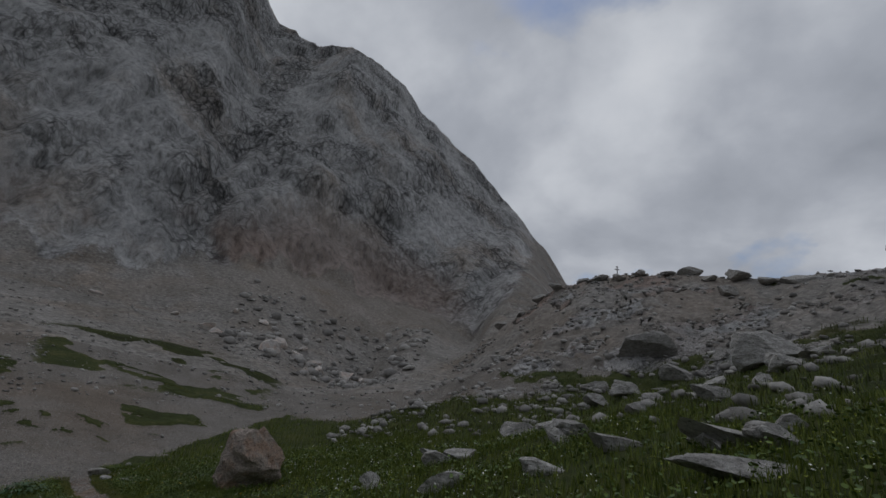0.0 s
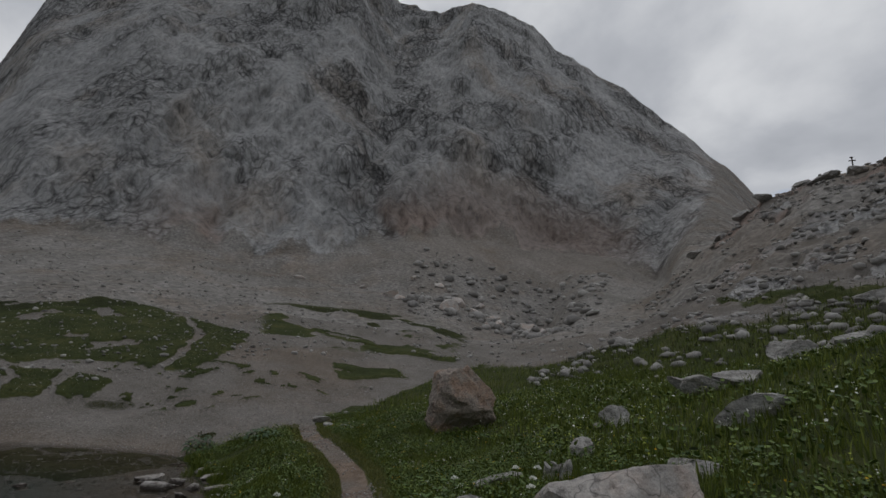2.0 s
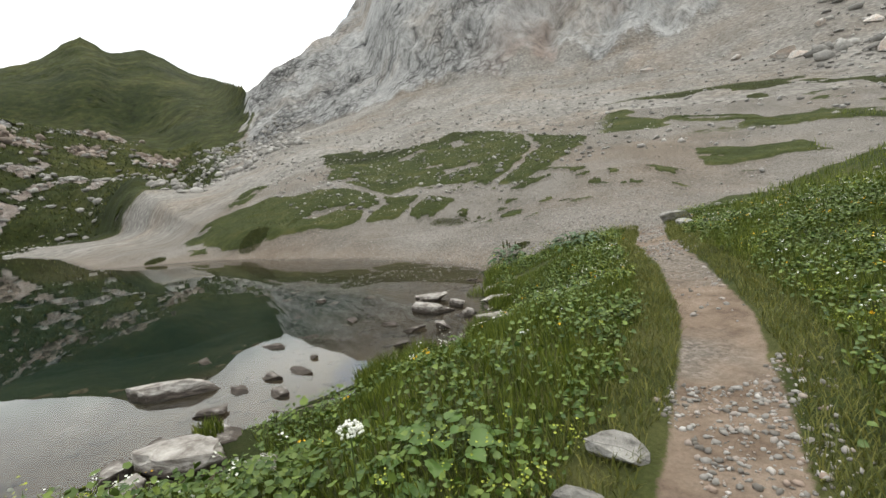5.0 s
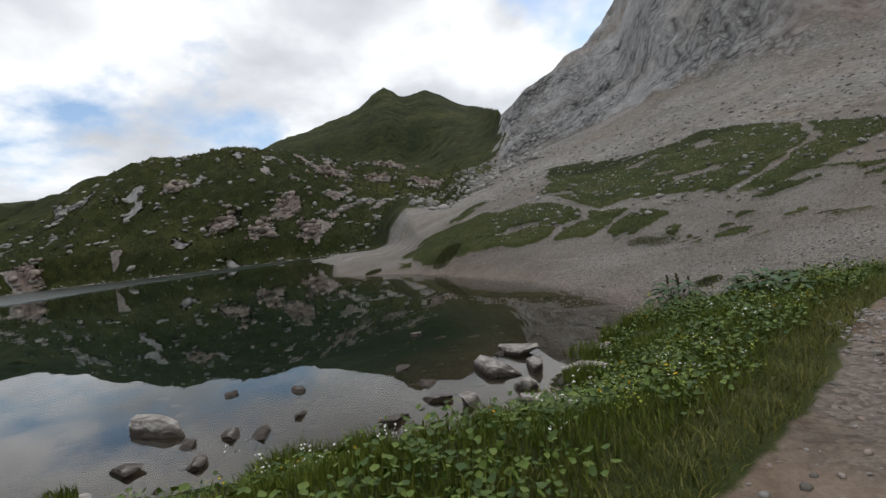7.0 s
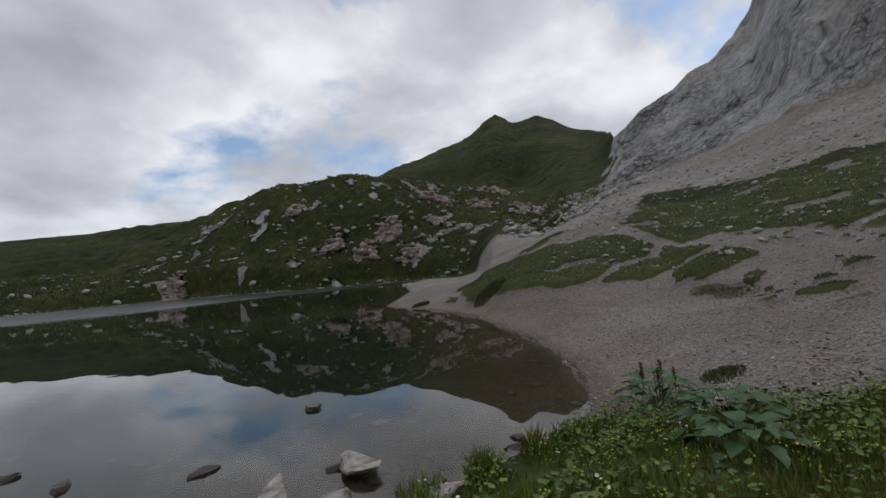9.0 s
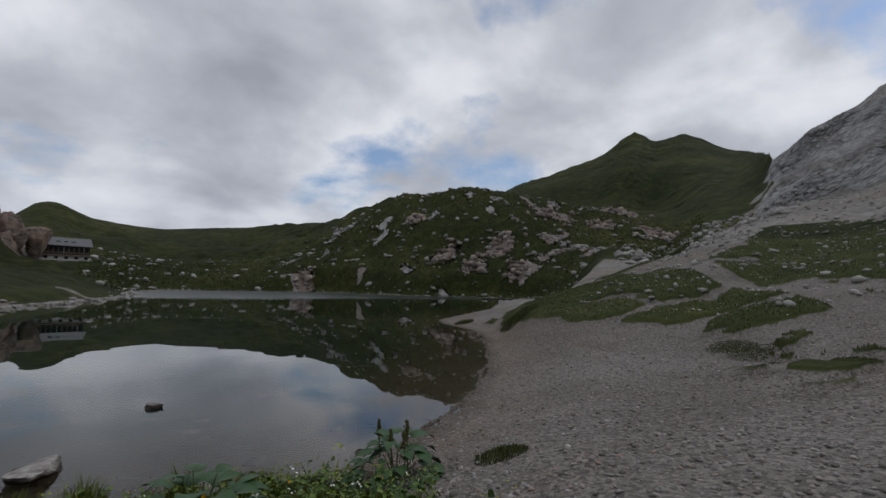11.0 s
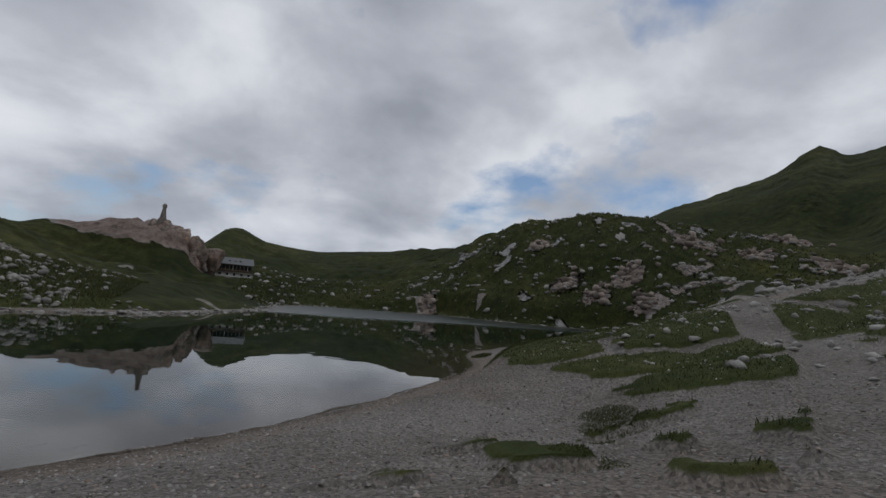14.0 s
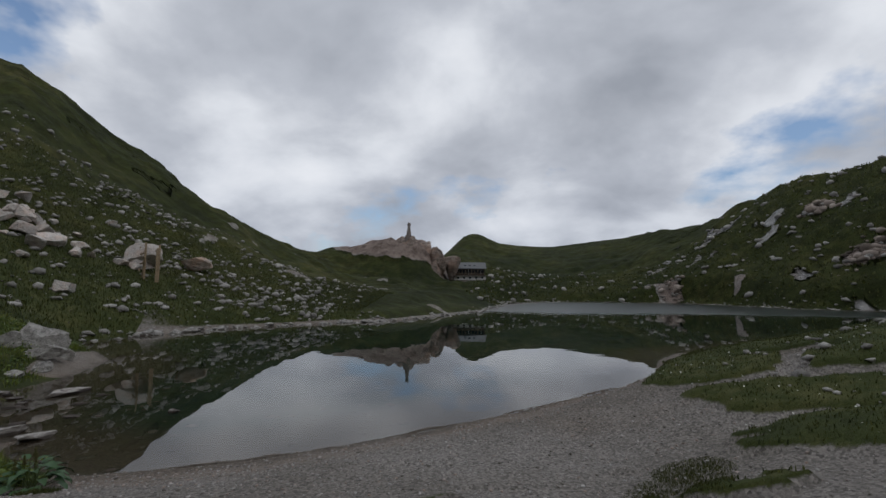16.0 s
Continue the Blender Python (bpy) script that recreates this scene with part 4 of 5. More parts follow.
# scree hollow: the large pale blocks
for k, (b, r, s) in enumerate(((133.5, 74, 3.6), (132.3, 72, 2.4), (147, 91, 2.6), (138, 86, 2.0), (131, 90, 2.2), (124, 78, 4.2), (121.5, 76, 3.2), (119, 80, 3.4), (124, 66, 5.0), (117, 68, 3.4), (118.5, 63, 2.6), (114, 74, 3.8), (127, 88, 2.6), (121, 86, 2.4), (112, 80, 2.6))):
    x, y = MID[0] + r * math.cos(radians(b)), MID[1] + r * math.sin(radians(b))
    stone("scree_boulder", x, y, (s, s * 0.7, s * 0.6), 33 * k, 300 + k, PALE_STONE, "huge pale limestone block resting on scree", "boulder", "blocks on the scree", sink=0.3)
# talus and blocks on the grass slope beyond the lake's arm
_rng = np.random.RandomState(17)
for k in range(34):
    b, r = 314 + 7.5 * _rng.normal() * 0.6, 43 + 5 * _rng.normal() * 0.8
    s = 0.9 + 1.9 * _rng.rand()
    x, y = MID[0] + r * math.cos(radians(b)), MID[1] + r * math.sin(radians(b))
    stone("talus_block", x, y, (s, s * 0.75, s * 0.65), 57 * k, 340 + k, PALE_STONE, "angular pinkish-white block in a rockfall on the slope", "boulder", "rockfall blocks", tilt=(k % 9 * 3 - 12, k % 7 * 4 - 12), sink=0.22, cuts=9, rough=0.12, boxy=0.6)
stone("white_boulder", 8.4, -25.6, (4.2, 3.0, 3.4), 30, 391, PALE_STONE, "big whitish boulder behind a timber frame on the slope", sink=0.2)
stone("brown_boulder", 7.6, -32.6, (4.4, 3.0, 2.1), 60, 392, PINK_STONE, "broad brownish boulder beside a timber frame", sink=0.2)
for k, (x, y, sx, sy, sz, a, t) in enumerate(((-9.4, 0.6, 2.2, 0.8, 1.5, 30, 28), (-10.7, 1.6, 1.8, 0.9, 0.8, 70, 8), (-8.9, 1.6, 1.5, 0.9, 0.9, 10, -12), (-11.6, 2.4, 0.9, 0.6, 0.5, 110, 0), (-10.2, 0.2, 1.0, 0.7, 0.6, 0, 5), (-11.9, 3.6, 0.8, 0.5, 0.4, 40, 0))):
    stone("bank_rock", x, y, (sx, sy, sz), a, 400 + k, STONE, "jagged grey rock at the water's edge", "rock", "rocks on the bank", tilt=(t, -t / 2), sink=0.25, cuts=11)
_rng = np.random.RandomState(23)
for k in range(14):  # crest blocks of the stony rise
    b = 56 + 2.7 * k + _rng.rand()
    r = 74 + _rng.normal()
    s = 1.6 + 2.2 * _rng.rand()
    x, y = MID[0] + r * math.cos(radians(b)), MID[1] + r * math.sin(radians(b))
    stone("crest_rock", x, y, (s * 1.6, s, s * 0.6), 40 * k, 420 + k, STONE, "flat grey block on the crest of the rise", "rock", "rocks on the crest", sink=0.3)


# the crags that make up the knoll under the monument
for k, (x, y, top, sx, sz, a) in enumerate(((26, -133, 13.6, 11, 6, 10), (19, -131, 16.0, 11, 9, 70), (13, -132, 18.6, 11, 10, 130), (7.5, -131, 21.2, 10, 12, 40), (2.5, -132, 21.6, 10, 13, 100),
                                            (-3, -131.5, 20.4, 9, 12, 20), (-8, -131, 18.4, 9, 11, 80), (-12.5, -132, 15.2, 7, 9, 150), (10, -126, 13.5, 9, 8, 60), (1, -125.5, 14.5, 9, 9, 15), (-6.5, -126, 13.0, 8, 8, 110))):
    stone("knoll_crag", x, y, (sx, sx * 0.75, sz), a, 470 + k, KNOLL_STONE, "rounded pinkish crag on the knoll under the monument", "crag", "crags of the knoll", tilt=((k * 37) % 17 - 8, (k * 23) % 19 - 9), z=top - sz, sink=0.0, cuts=7, rough=0.16, boxy=0.85)


# ---- buildings and marks far off ----
def box(bm, x0, x1, y0, y1, z0, z1):
    v = [bm.verts.new((x, y, z)) for z in (z0, z1) for x, y in ((x0, y0), (x1, y0), (x1, y1), (x0, y1))]
    for q in ((3, 2, 1, 0), (4, 5, 6, 7), (0, 1, 5, 4), (1, 2, 6, 5), (2, 3, 7, 6), (3, 0, 4, 7)):
        bm.faces.new([v[k] for k in q])
    return v


def boxed(name, dims, material, parent, label="", bevel=0.0):
    bm = bmesh.new()
    box(bm, *dims)
    if bevel:
        bmesh.ops.bevel(bm, geom=bm.edges[:], offset=bevel, segments=2, affect="EDGES")
    return part(name, bm, material, parent, label)


RENDER_WALL = plain_material("pale_render", (0.55, 0.54, 0.52), 0.9, 0.15, 3)
DARK_WOOD = plain_material("dark_timber", (0.06, 0.045, 0.035), 0.8, 0.3, 8)
PALE_WOOD = plain_material("raw_timber", (0.33, 0.25, 0.16), 0.8, 0.3, 8)
ROOF = plain_material("grey_metal_roof", (0.13, 0.135, 0.14), 0.6, 0.2, 4)
GLASS = plain_material("dark_window_glass", (0.015, 0.02, 0.025), 0.08, 0.2, 2)
RUBBLE = plain_material("rubble_masonry", (0.22, 0.19, 0.17), 0.95, 0.45, 6)
WHITE_PAINT = plain_material("white_paint", (0.7, 0.7, 0.7), 0.4, 0.1, 4)
RUST_ROOF = plain_material("rust_red_roof", (0.16, 0.07, 0.05), 0.8, 0.3, 5)


def hut(x, y, z, turn):
    """A mountain hut: masonry base, timber storey with a band of windows, pitched roof."""
    h = new("mountain_hut")
    h.matrix_world = pose(x, y, z, 0, 0, turn)
    boxed("foundation", (-5.1, 5.1, -3.9, 3.1, -2.8, 0.3), RUBBLE, h, "rubble foundation wall")
    boxed("base_wall", (-5.2, 5.2, -4.0, 3.2, 0.3, 1.7), RENDER_WALL, h, "whitewashed masonry base wall")
    boxed("upper_wall", (-4.8, 4.8, -3.4, 3.0, 1.7, 4.3), DARK_WOOD, h, "dark timber upper storey")
    boxed("terrace", (-5.3, 5.3, -4.4, -3.4, 1.55, 1.75), RUBBLE, h)
    for k in range(9):
        w = boxed("window", (-4.55 + 1.03 * k, -3.75 + 1.03 * k, -3.46, -3.38, 2.4, 3.6), GLASS, h)
        boxed("frame", (-4.6 + 1.03 * k, -4.53 + 1.03 * k, -3.52, -3.38, 2.3, 3.7), WHITE_PAINT if k % 4 == 0 else PALE_WOOD, w)
        boxed("sill", (-4.6 + 1.03 * k, -3.7 + 1.03 * k, -3.54, -3.38, 2.28, 2.38), PALE_WOOD, w)
    for k in range(5):
        boxed("window", (-4.3 + 2.0 * k, -3.6 + 2.0 * k, -4.04, -3.95, 0.7, 1.35), GLASS, h)
    for k in range(11):
        boxed("railing_post", (-5.2 + 1.03 * k, -5.14 + 1.03 * k, -4.36, -4.30, 1.75, 2.7), DARK_WOOD, h)
    boxed("railing", (-5.2, 5.2, -4.37, -4.29, 2.68, 2.76), DARK_WOOD, h)
    bm = bmesh.new()
    prof = [(-4.2, 4.1), (-0.4, 6.3), (0.4, 6.3), (3.5, 4.3), (3.5, 4.12), (0.4, 6.08), (-0.4, 6.08), (-4.2, 3.92)]
    a, b = [bm.verts.new((-5.4, u, w)) for u, w in prof], [bm.verts.new((5.4, u, w)) for u, w in prof]
    bm.faces.new(a[::-1]), bm.faces.new(b)
    for k in range(8):
        bm.faces.new((a[k], a[(k + 1) % 8], b[(k + 1) % 8], b[k]))
    roof = part("roof", bm, ROOF, h, "grey sheet-metal pitched roof")
    for k in (-1, 0, 1):
        boxed("skylight", (k * 1.5 - 0.4, k * 1.5 + 0.4, -2.6, -1.8, 5.0, 5.25), GLASS, roof)
    boxed("chimney", (-3.6, -3.0, 0.2, 0.8, 5.6, 7.2), RUBBLE, roof)
    for s in (-4.8, 4.7):
        bm = bmesh.new()
        tri = [[bm.verts.new((s + e, u, w)) for u, w in ((-3.4, 4.2), (3.0, 4.2), (0.2, 5.95))] for e in (0, 0.1)]
        bm.faces.new(tri[0][::-1]), bm.faces.new(tri[1])
        for k in range(3):
            bm.faces.new((tri[0][k], tri[0][(k + 1) % 3], tri[1][(k + 1) % 3], tri[1][k]))
        part("gable", bm, DARK_WOOD, h)
    return tagged(h, "mountain hut with white base, dark timber storey and grey roof", "house")


HUT_AT = (-17.5, -138.0)
hut(*HUT_AT, 6.8, 188)


def cairn(x, y):
    """A tapering rubble monument on a stepped plinth."""
    z = 20.6
    t = new("monument")
    t.matrix_world = pose(x, y, z)
    boxed("plinth", (-1.1, 1.1, -1.1, 1.1, -1.0, 1.0), RUBBLE, t, bevel=0.12)
    bm = bmesh.new()
    rings = []
    for zz, w in ((1.0, 0.85), (2.2, 0.7), (3.4, 0.55), (4.2, 0.5), (4.5, 0.62), (5.0, 0.55), (5.4, 0.25)):
        rings.append([bm.verts.new((w * math.cos(a * math.pi / 4) * random.uniform(0.9, 1.1), w * math.sin(a * math.pi / 4) * random.uniform(0.9, 1.1), zz)) for a in range(8)])
    for p, q in zip(rings, rings[1:]):
        for a in range(8):
            bm.faces.new((p[a], p[(a + 1) % 8], q[(a + 1) % 8], q[a]))
    bm.faces.new(rings[-1])
    part("shaft", bm, RUBBLE, t, "tapering rubble-stone shaft")
    return tagged(t, "tall brown stone monument on top of a rocky knoll", "monument")


cairn(2.0, -131.0)


def cross(x, y):
    c = new("summit_cross")
    c.matrix_world = pose(x, y, height(x, y) + 0.2, 0, 0, 15)
    boxed("post", (-0.07, 0.07, -0.07, 0.07, -0.8, 1.5), DARK_WOOD, c, bevel=0.02)
    boxed("crossbar", (-0.4, 0.4, -0.06, 0.06, 1.0, 1.12), DARK_WOOD, c, bevel=0.02)
    boxed("cap", (-0.2, 0.2, -0.1, 0.1, 1.5, 1.6), DARK_WOOD, c, bevel=0.02)
    return tagged(c, "dark wooden wayside cross on the crest of the rise", "cross")


cross(2.0, 84.0)


def cabin(x, y, turn):
    c = new("cabin")
    c.matrix_world = pose(x, y, height(x, y), 0, 0, turn)
    boxed("wall", (-2, 2, -1.6, 1.6, -1, 2.2), DARK_WOOD, c)
    bm = bmesh.new()
    prof = [(-2.1, 2.1), (0, 3.5), (2.1, 2.1), (2.1, 1.95), (0, 3.35), (-2.1, 1.95)]
    a, b = [bm.verts.new((-2.3, u, w)) for u, w in prof], [bm.verts.new((2.3, u, w)) for u, w in prof]
    bm.faces.new(a[::-1]), bm.faces.new(b)
    for k in range(6):
        bm.faces.new((a[k], a[(k + 1) % 6], b[(k + 1) % 6], b[k]))
    part("roof", bm, RUST_ROOF, c, "rust-red pitched roof")
    boxed("window", (-0.4, 0.4, -1.66, -1.58, 0.8, 1.6), GLASS, c)
    return tagged(c, "small dark cabin with a rust-red roof on the crest", "cabin")


cabin(37.5, 72.0, 150)


def frame_work(x, y, turn):
    """A timber trestle with rails."""
    f = new("timber_frame")
    f.matrix_world = pose(x, y, height(x, y) - 0.1, 0, 0, turn)
    for k, (px, py, hgt) in enumerate(((-2.0, 0, 3.2), (-0.2, 0.2, 2.6), (1.5, 0, 3.4), (2.3, 0.9, 2.8), (1.5, 1.2, 3.2))):
        boxed("post", (px - 0.08, px + 0.08, py - 0.08, py + 0.08, -0.6, hgt), PALE_WOOD, f)
    for k, zz in enumerate((1.3, 2.3)):
        boxed("rail", (-2.1, 1.6, -0.06, 0.06, zz, zz + 0.14), PALE_WOOD, f)
    for k, zz in enumerate((0.9, 1.7, 2.5)):
        boxed("rung", (1.4, 2.4, 0.85, 0.97, zz, zz + 0.12), PALE_WOOD, f)
    for s in (-1, 1):
        ob = boxed("brace", (-0.07, 0.07, -0.07, 0.07, 0, 2.4), PALE_WOOD, f)
        ob.matrix_basis = pose(0.9 * s, -0.1, -0.2, 0, 28 * s, 0)
    return tagged(f, "raw timber trestle standing before a white boulder", "frame")


frame_work(6.6, -23.6, 138)


def van(x, y, turn):
    v = new("van")
    v.matrix_world = pose(x, y, height(x, y) + 0.15, 0, 0, turn)
    boxed("body", (-2.2, 2.2, -0.9, 0.9, 0.35, 1.1), WHITE_PAINT, v, bevel=0.12)
    boxed("cab", (-2.1, 1.3, -0.85, 0.85, 1.1, 1.9), WHITE_PAINT, v, bevel=0.15)
    boxed("window", (-1.9, 1.1, -0.87, -0.84, 1.25, 1.7), GLASS, v)
    for sx in (-1.4, 1.4):
        for sy in (-0.85, 0.85):
            bm = bmesh.new()
            bmesh.ops.create_cone(bm, cap_ends=True, segments=16, radius1=0.36, radius2=0.36, depth=0.22, matrix=pose(sx, sy, 0.34, 90))
            part("wheel", bm, DARK_WOOD, v)
    return tagged(v, "white van parked beside the mountain hut", "van")


van(-8.5, -133.5, 200)


# ---- grass, herbs and flowers ----
GRASS = leaf_material("meadow_grass", (0.045, 0.074, 0.008), (0.20, 0.235, 0.034))
DRY_GRASS = leaf_material("path_side_grass", (0.075, 0.095, 0.015), (0.23, 0.215, 0.055))
TURF = leaf_material("short_alpine_turf", (0.026, 0.037, 0.007), (0.095, 0.103, 0.022))
HERB = leaf_material("herb_leaves", (0.030, 0.066, 0.009), (0.125, 0.18, 0.026))
BROAD = leaf_material("broad_leaves", (0.032, 0.078, 0.012), (0.10, 0.17, 0.03), 8)
DOCK = leaf_material("dock_leaves", (0.022, 0.06, 0.02), (0.06, 0.12, 0.04), 8)
YELLOW = plain_material("yellow_green_flowers", (0.32, 0.36, 0.055), 0.7, 0.3, 40)
GOLD = plain_material("orange_yellow_flowers", (0.62, 0.38, 0.02), 0.7, 0.3, 40)
WHITE = plain_material("white_flowers", (0.72, 0.72, 0.66), 0.7, 0.1, 40)
PINK = plain_material("pink_flowers", (0.55, 0.20, 0.32), 0.7, 0.25, 60)
STALK = plain_material("green_stalk", (0.07, 0.10, 0.03), 0.7, 0.2, 30)
SEED = plain_material("dark_seed_spike", (0.07, 0.065, 0.02), 0.8, 0.4, 60)


def beside(rng, n, lo, hi, power=1.0, first=0, last=None):
    """Plan positions to either side of the path."""
    pts = np.array(TRAIL[first:last])
    seg_len = np.hypot(*np.diff(pts, axis=0).T)
    seg = rng.choice(len(seg_len), n, p=seg_len / seg_len.sum())
    u = rng.rand(n)[:, None]
    p = pts[seg] * (1 - u) + pts[seg + 1] * u
    dirs = np.diff(pts, axis=0)[seg] / seg_len[seg][:, None]
    off = (lo + (hi - lo) * rng.rand(n) ** power) * rng.choice((-1, 1), n)
    return p + np.stack([-dirs[:, 1], dirs[:, 0]], -1) * off[:, None] + rng.normal(size=(n, 2)) * 0.1


def blades(name, p, z, h, w, material, label, seed, lean=0.45):
    """Bent blades of grass, joined."""
    rng = np.random.RandomState(seed)
    n = len(p)
    a, t = rng.uniform(0, 6.283, n), rng.uniform(0, 6.283, n)
    l = rng.uniform(0.1, lean, n) * h
    side = np.stack([np.cos(a), np.sin(a), 0 * a], -1) * (w / 2)[:, None]
    way = np.stack([np.cos(t), np.sin(t), 0 * t], -1)
    base = np.stack([p[:, 0], p[:, 1], z - 0.02], -1)
    up = np.array([0, 0, 1.0])
    midp = base + up * (h * 0.6)[:, None] + way * (l * 0.35)[:, None]
    tip = base + up * h[:, None] + way * l[:, None]
    co = np.stack([base - side, base + side, midp - side * 0.8, midp + side * 0.8, tip], 1)
    f = np.array([[0, 1, 3], [0, 3, 2], [2, 3, 4]])
    faces = (f[None] + (np.arange(n) * 5)[:, None, None]).reshape(-1, 3)
    return raw(name, co.reshape(-1, 3), faces, material, label, "grass")


def discs(name, c, r, nrm, material, label, category, sides=7, cup=0.25, lobes=0.0):
    """Small round or lobed leaves and petals, joined."""
    n = len(c)
    nrm = nrm / np.linalg.norm(nrm, axis=1)[:, None]
    u = np.cross(nrm, (0.31, 0.77, 0.55))
    u /= np.linalg.norm(u, axis=1)[:, None]
    v = np.cross(nrm, u)
    co = np.empty((n, sides + 1, 3))
    co[:, 0] = c - nrm * (r * cup)[:, None]
    for k in range(sides):
        a = 2 * np.pi * k / sides
        rk = r * (1 - lobes * (k % 2))
        co[:, k + 1] = c + u * (rk * np.cos(a))[:, None] + v * (rk * np.sin(a))[:, None]
    f = np.array([[0, k + 1, (k + 1) % sides + 1] for k in range(sides)])
    faces = (f[None] + (np.arange(n) * (sides + 1))[:, None, None]).reshape(-1, 3)
    return raw(name, co.reshape(-1, 3), faces, material, label, category)


def grown(p, least=0.5, margin=0.58):
    c = land(p[:, 0], p[:, 1])
    t = along(TRAIL, p[:, 0], p[:, 1])
    ok = (c[1] > least) & (c[6] > 0.3) & (t > margin + 0.22 * fractal(p[:, 0] * 1.4, p[:, 1] * 1.4, 3, 91))
    return p[ok], c[0][ok], t[ok]


def grass():
    rng = np.random.RandomState(31)
    p, z, t = grown(beside(rng, 230000, 0.35, 5.0, 1.15, 1))
    clump = fractal(p[:, 0] * 1.1, p[:, 1] * 1.1, 4, 93)
    h = (0.06 + 0.24 * np.clip(clump - 0.15, 0, 1) * rng.uniform(0.5, 1.4, len(p))) * (0.3 + 0.7 * soft(0.4, 1.1, t))
    blades("meadow_grass", p, z, h, rng.uniform(0.006, 0.013, len(p)), GRASS, "lush green meadow grass beside the path", 32)
    p, z, t = grown(beside(rng, 100000, 0.24, 1.15, 1.2, 1), 0.1, 0.24)
    blades("path_side_grass", p, z, rng.uniform(0.03, 0.12, len(p)), rng.uniform(0.005, 0.01, len(p)), DRY_GRASS, "short yellowish trodden grass along the path", 33, 0.9)
    p = np.concatenate([beside(rng, 70000, 4.0, 16.0, 0.8, 1), polar(rng, 45000, -20, 125, 8, 32, 0.8)])
    p, z, t = grown(p)
    blades("far_meadow_grass", p, z, rng.uniform(0.12, 0.36, len(p)), rng.uniform(0.014, 0.03, len(p)), GRASS, "green meadow grass over the rise", 34)
    p = np.concatenate([polar(rng, 130000, 150, 216, 15, 50), polar(rng, 16000, 112, 150, 24, 60)])
    p, z, t = grown(p, 0.55)
    blades("turf_tufts", p, z, rng.uniform(0.03, 0.10, len(p)), rng.uniform(0.012, 0.03, len(p)), TURF, "short alpine turf in ragged patches on gravel", 35)
    p = polar(rng, 60000, 274, 332, 20, 70, 0.7)
    p, z, t = grown(p, 0.5)
    blades("slope_grass", p, z, rng.uniform(0.12, 0.35, len(p)), rng.uniform(0.04, 0.09, len(p)), TURF, "rough grass over a steep slope", 36)
    p = polar(rng, 26000, 200, 268, 104, 190, 0.9)
    p, z, t = grown(p, 0.5)
    blades("hill_shrubs", p, z, rng.uniform(0.2, 0.7, len(p)), rng.uniform(0.2, 0.5, len(p)), TURF, "low shrubs and rough grass on far hills", 37)
    p = polar(rng, 26000, 8, 97, 18, 76, 0.8)
    p, z, t = grown(p, 0.45)
    blades("rise_grass", p, z, rng.uniform(0.15, 0.4, len(p)), rng.uniform(0.03, 0.08, len(p)), TURF, "tufts of grass between stones on the rise", 38)


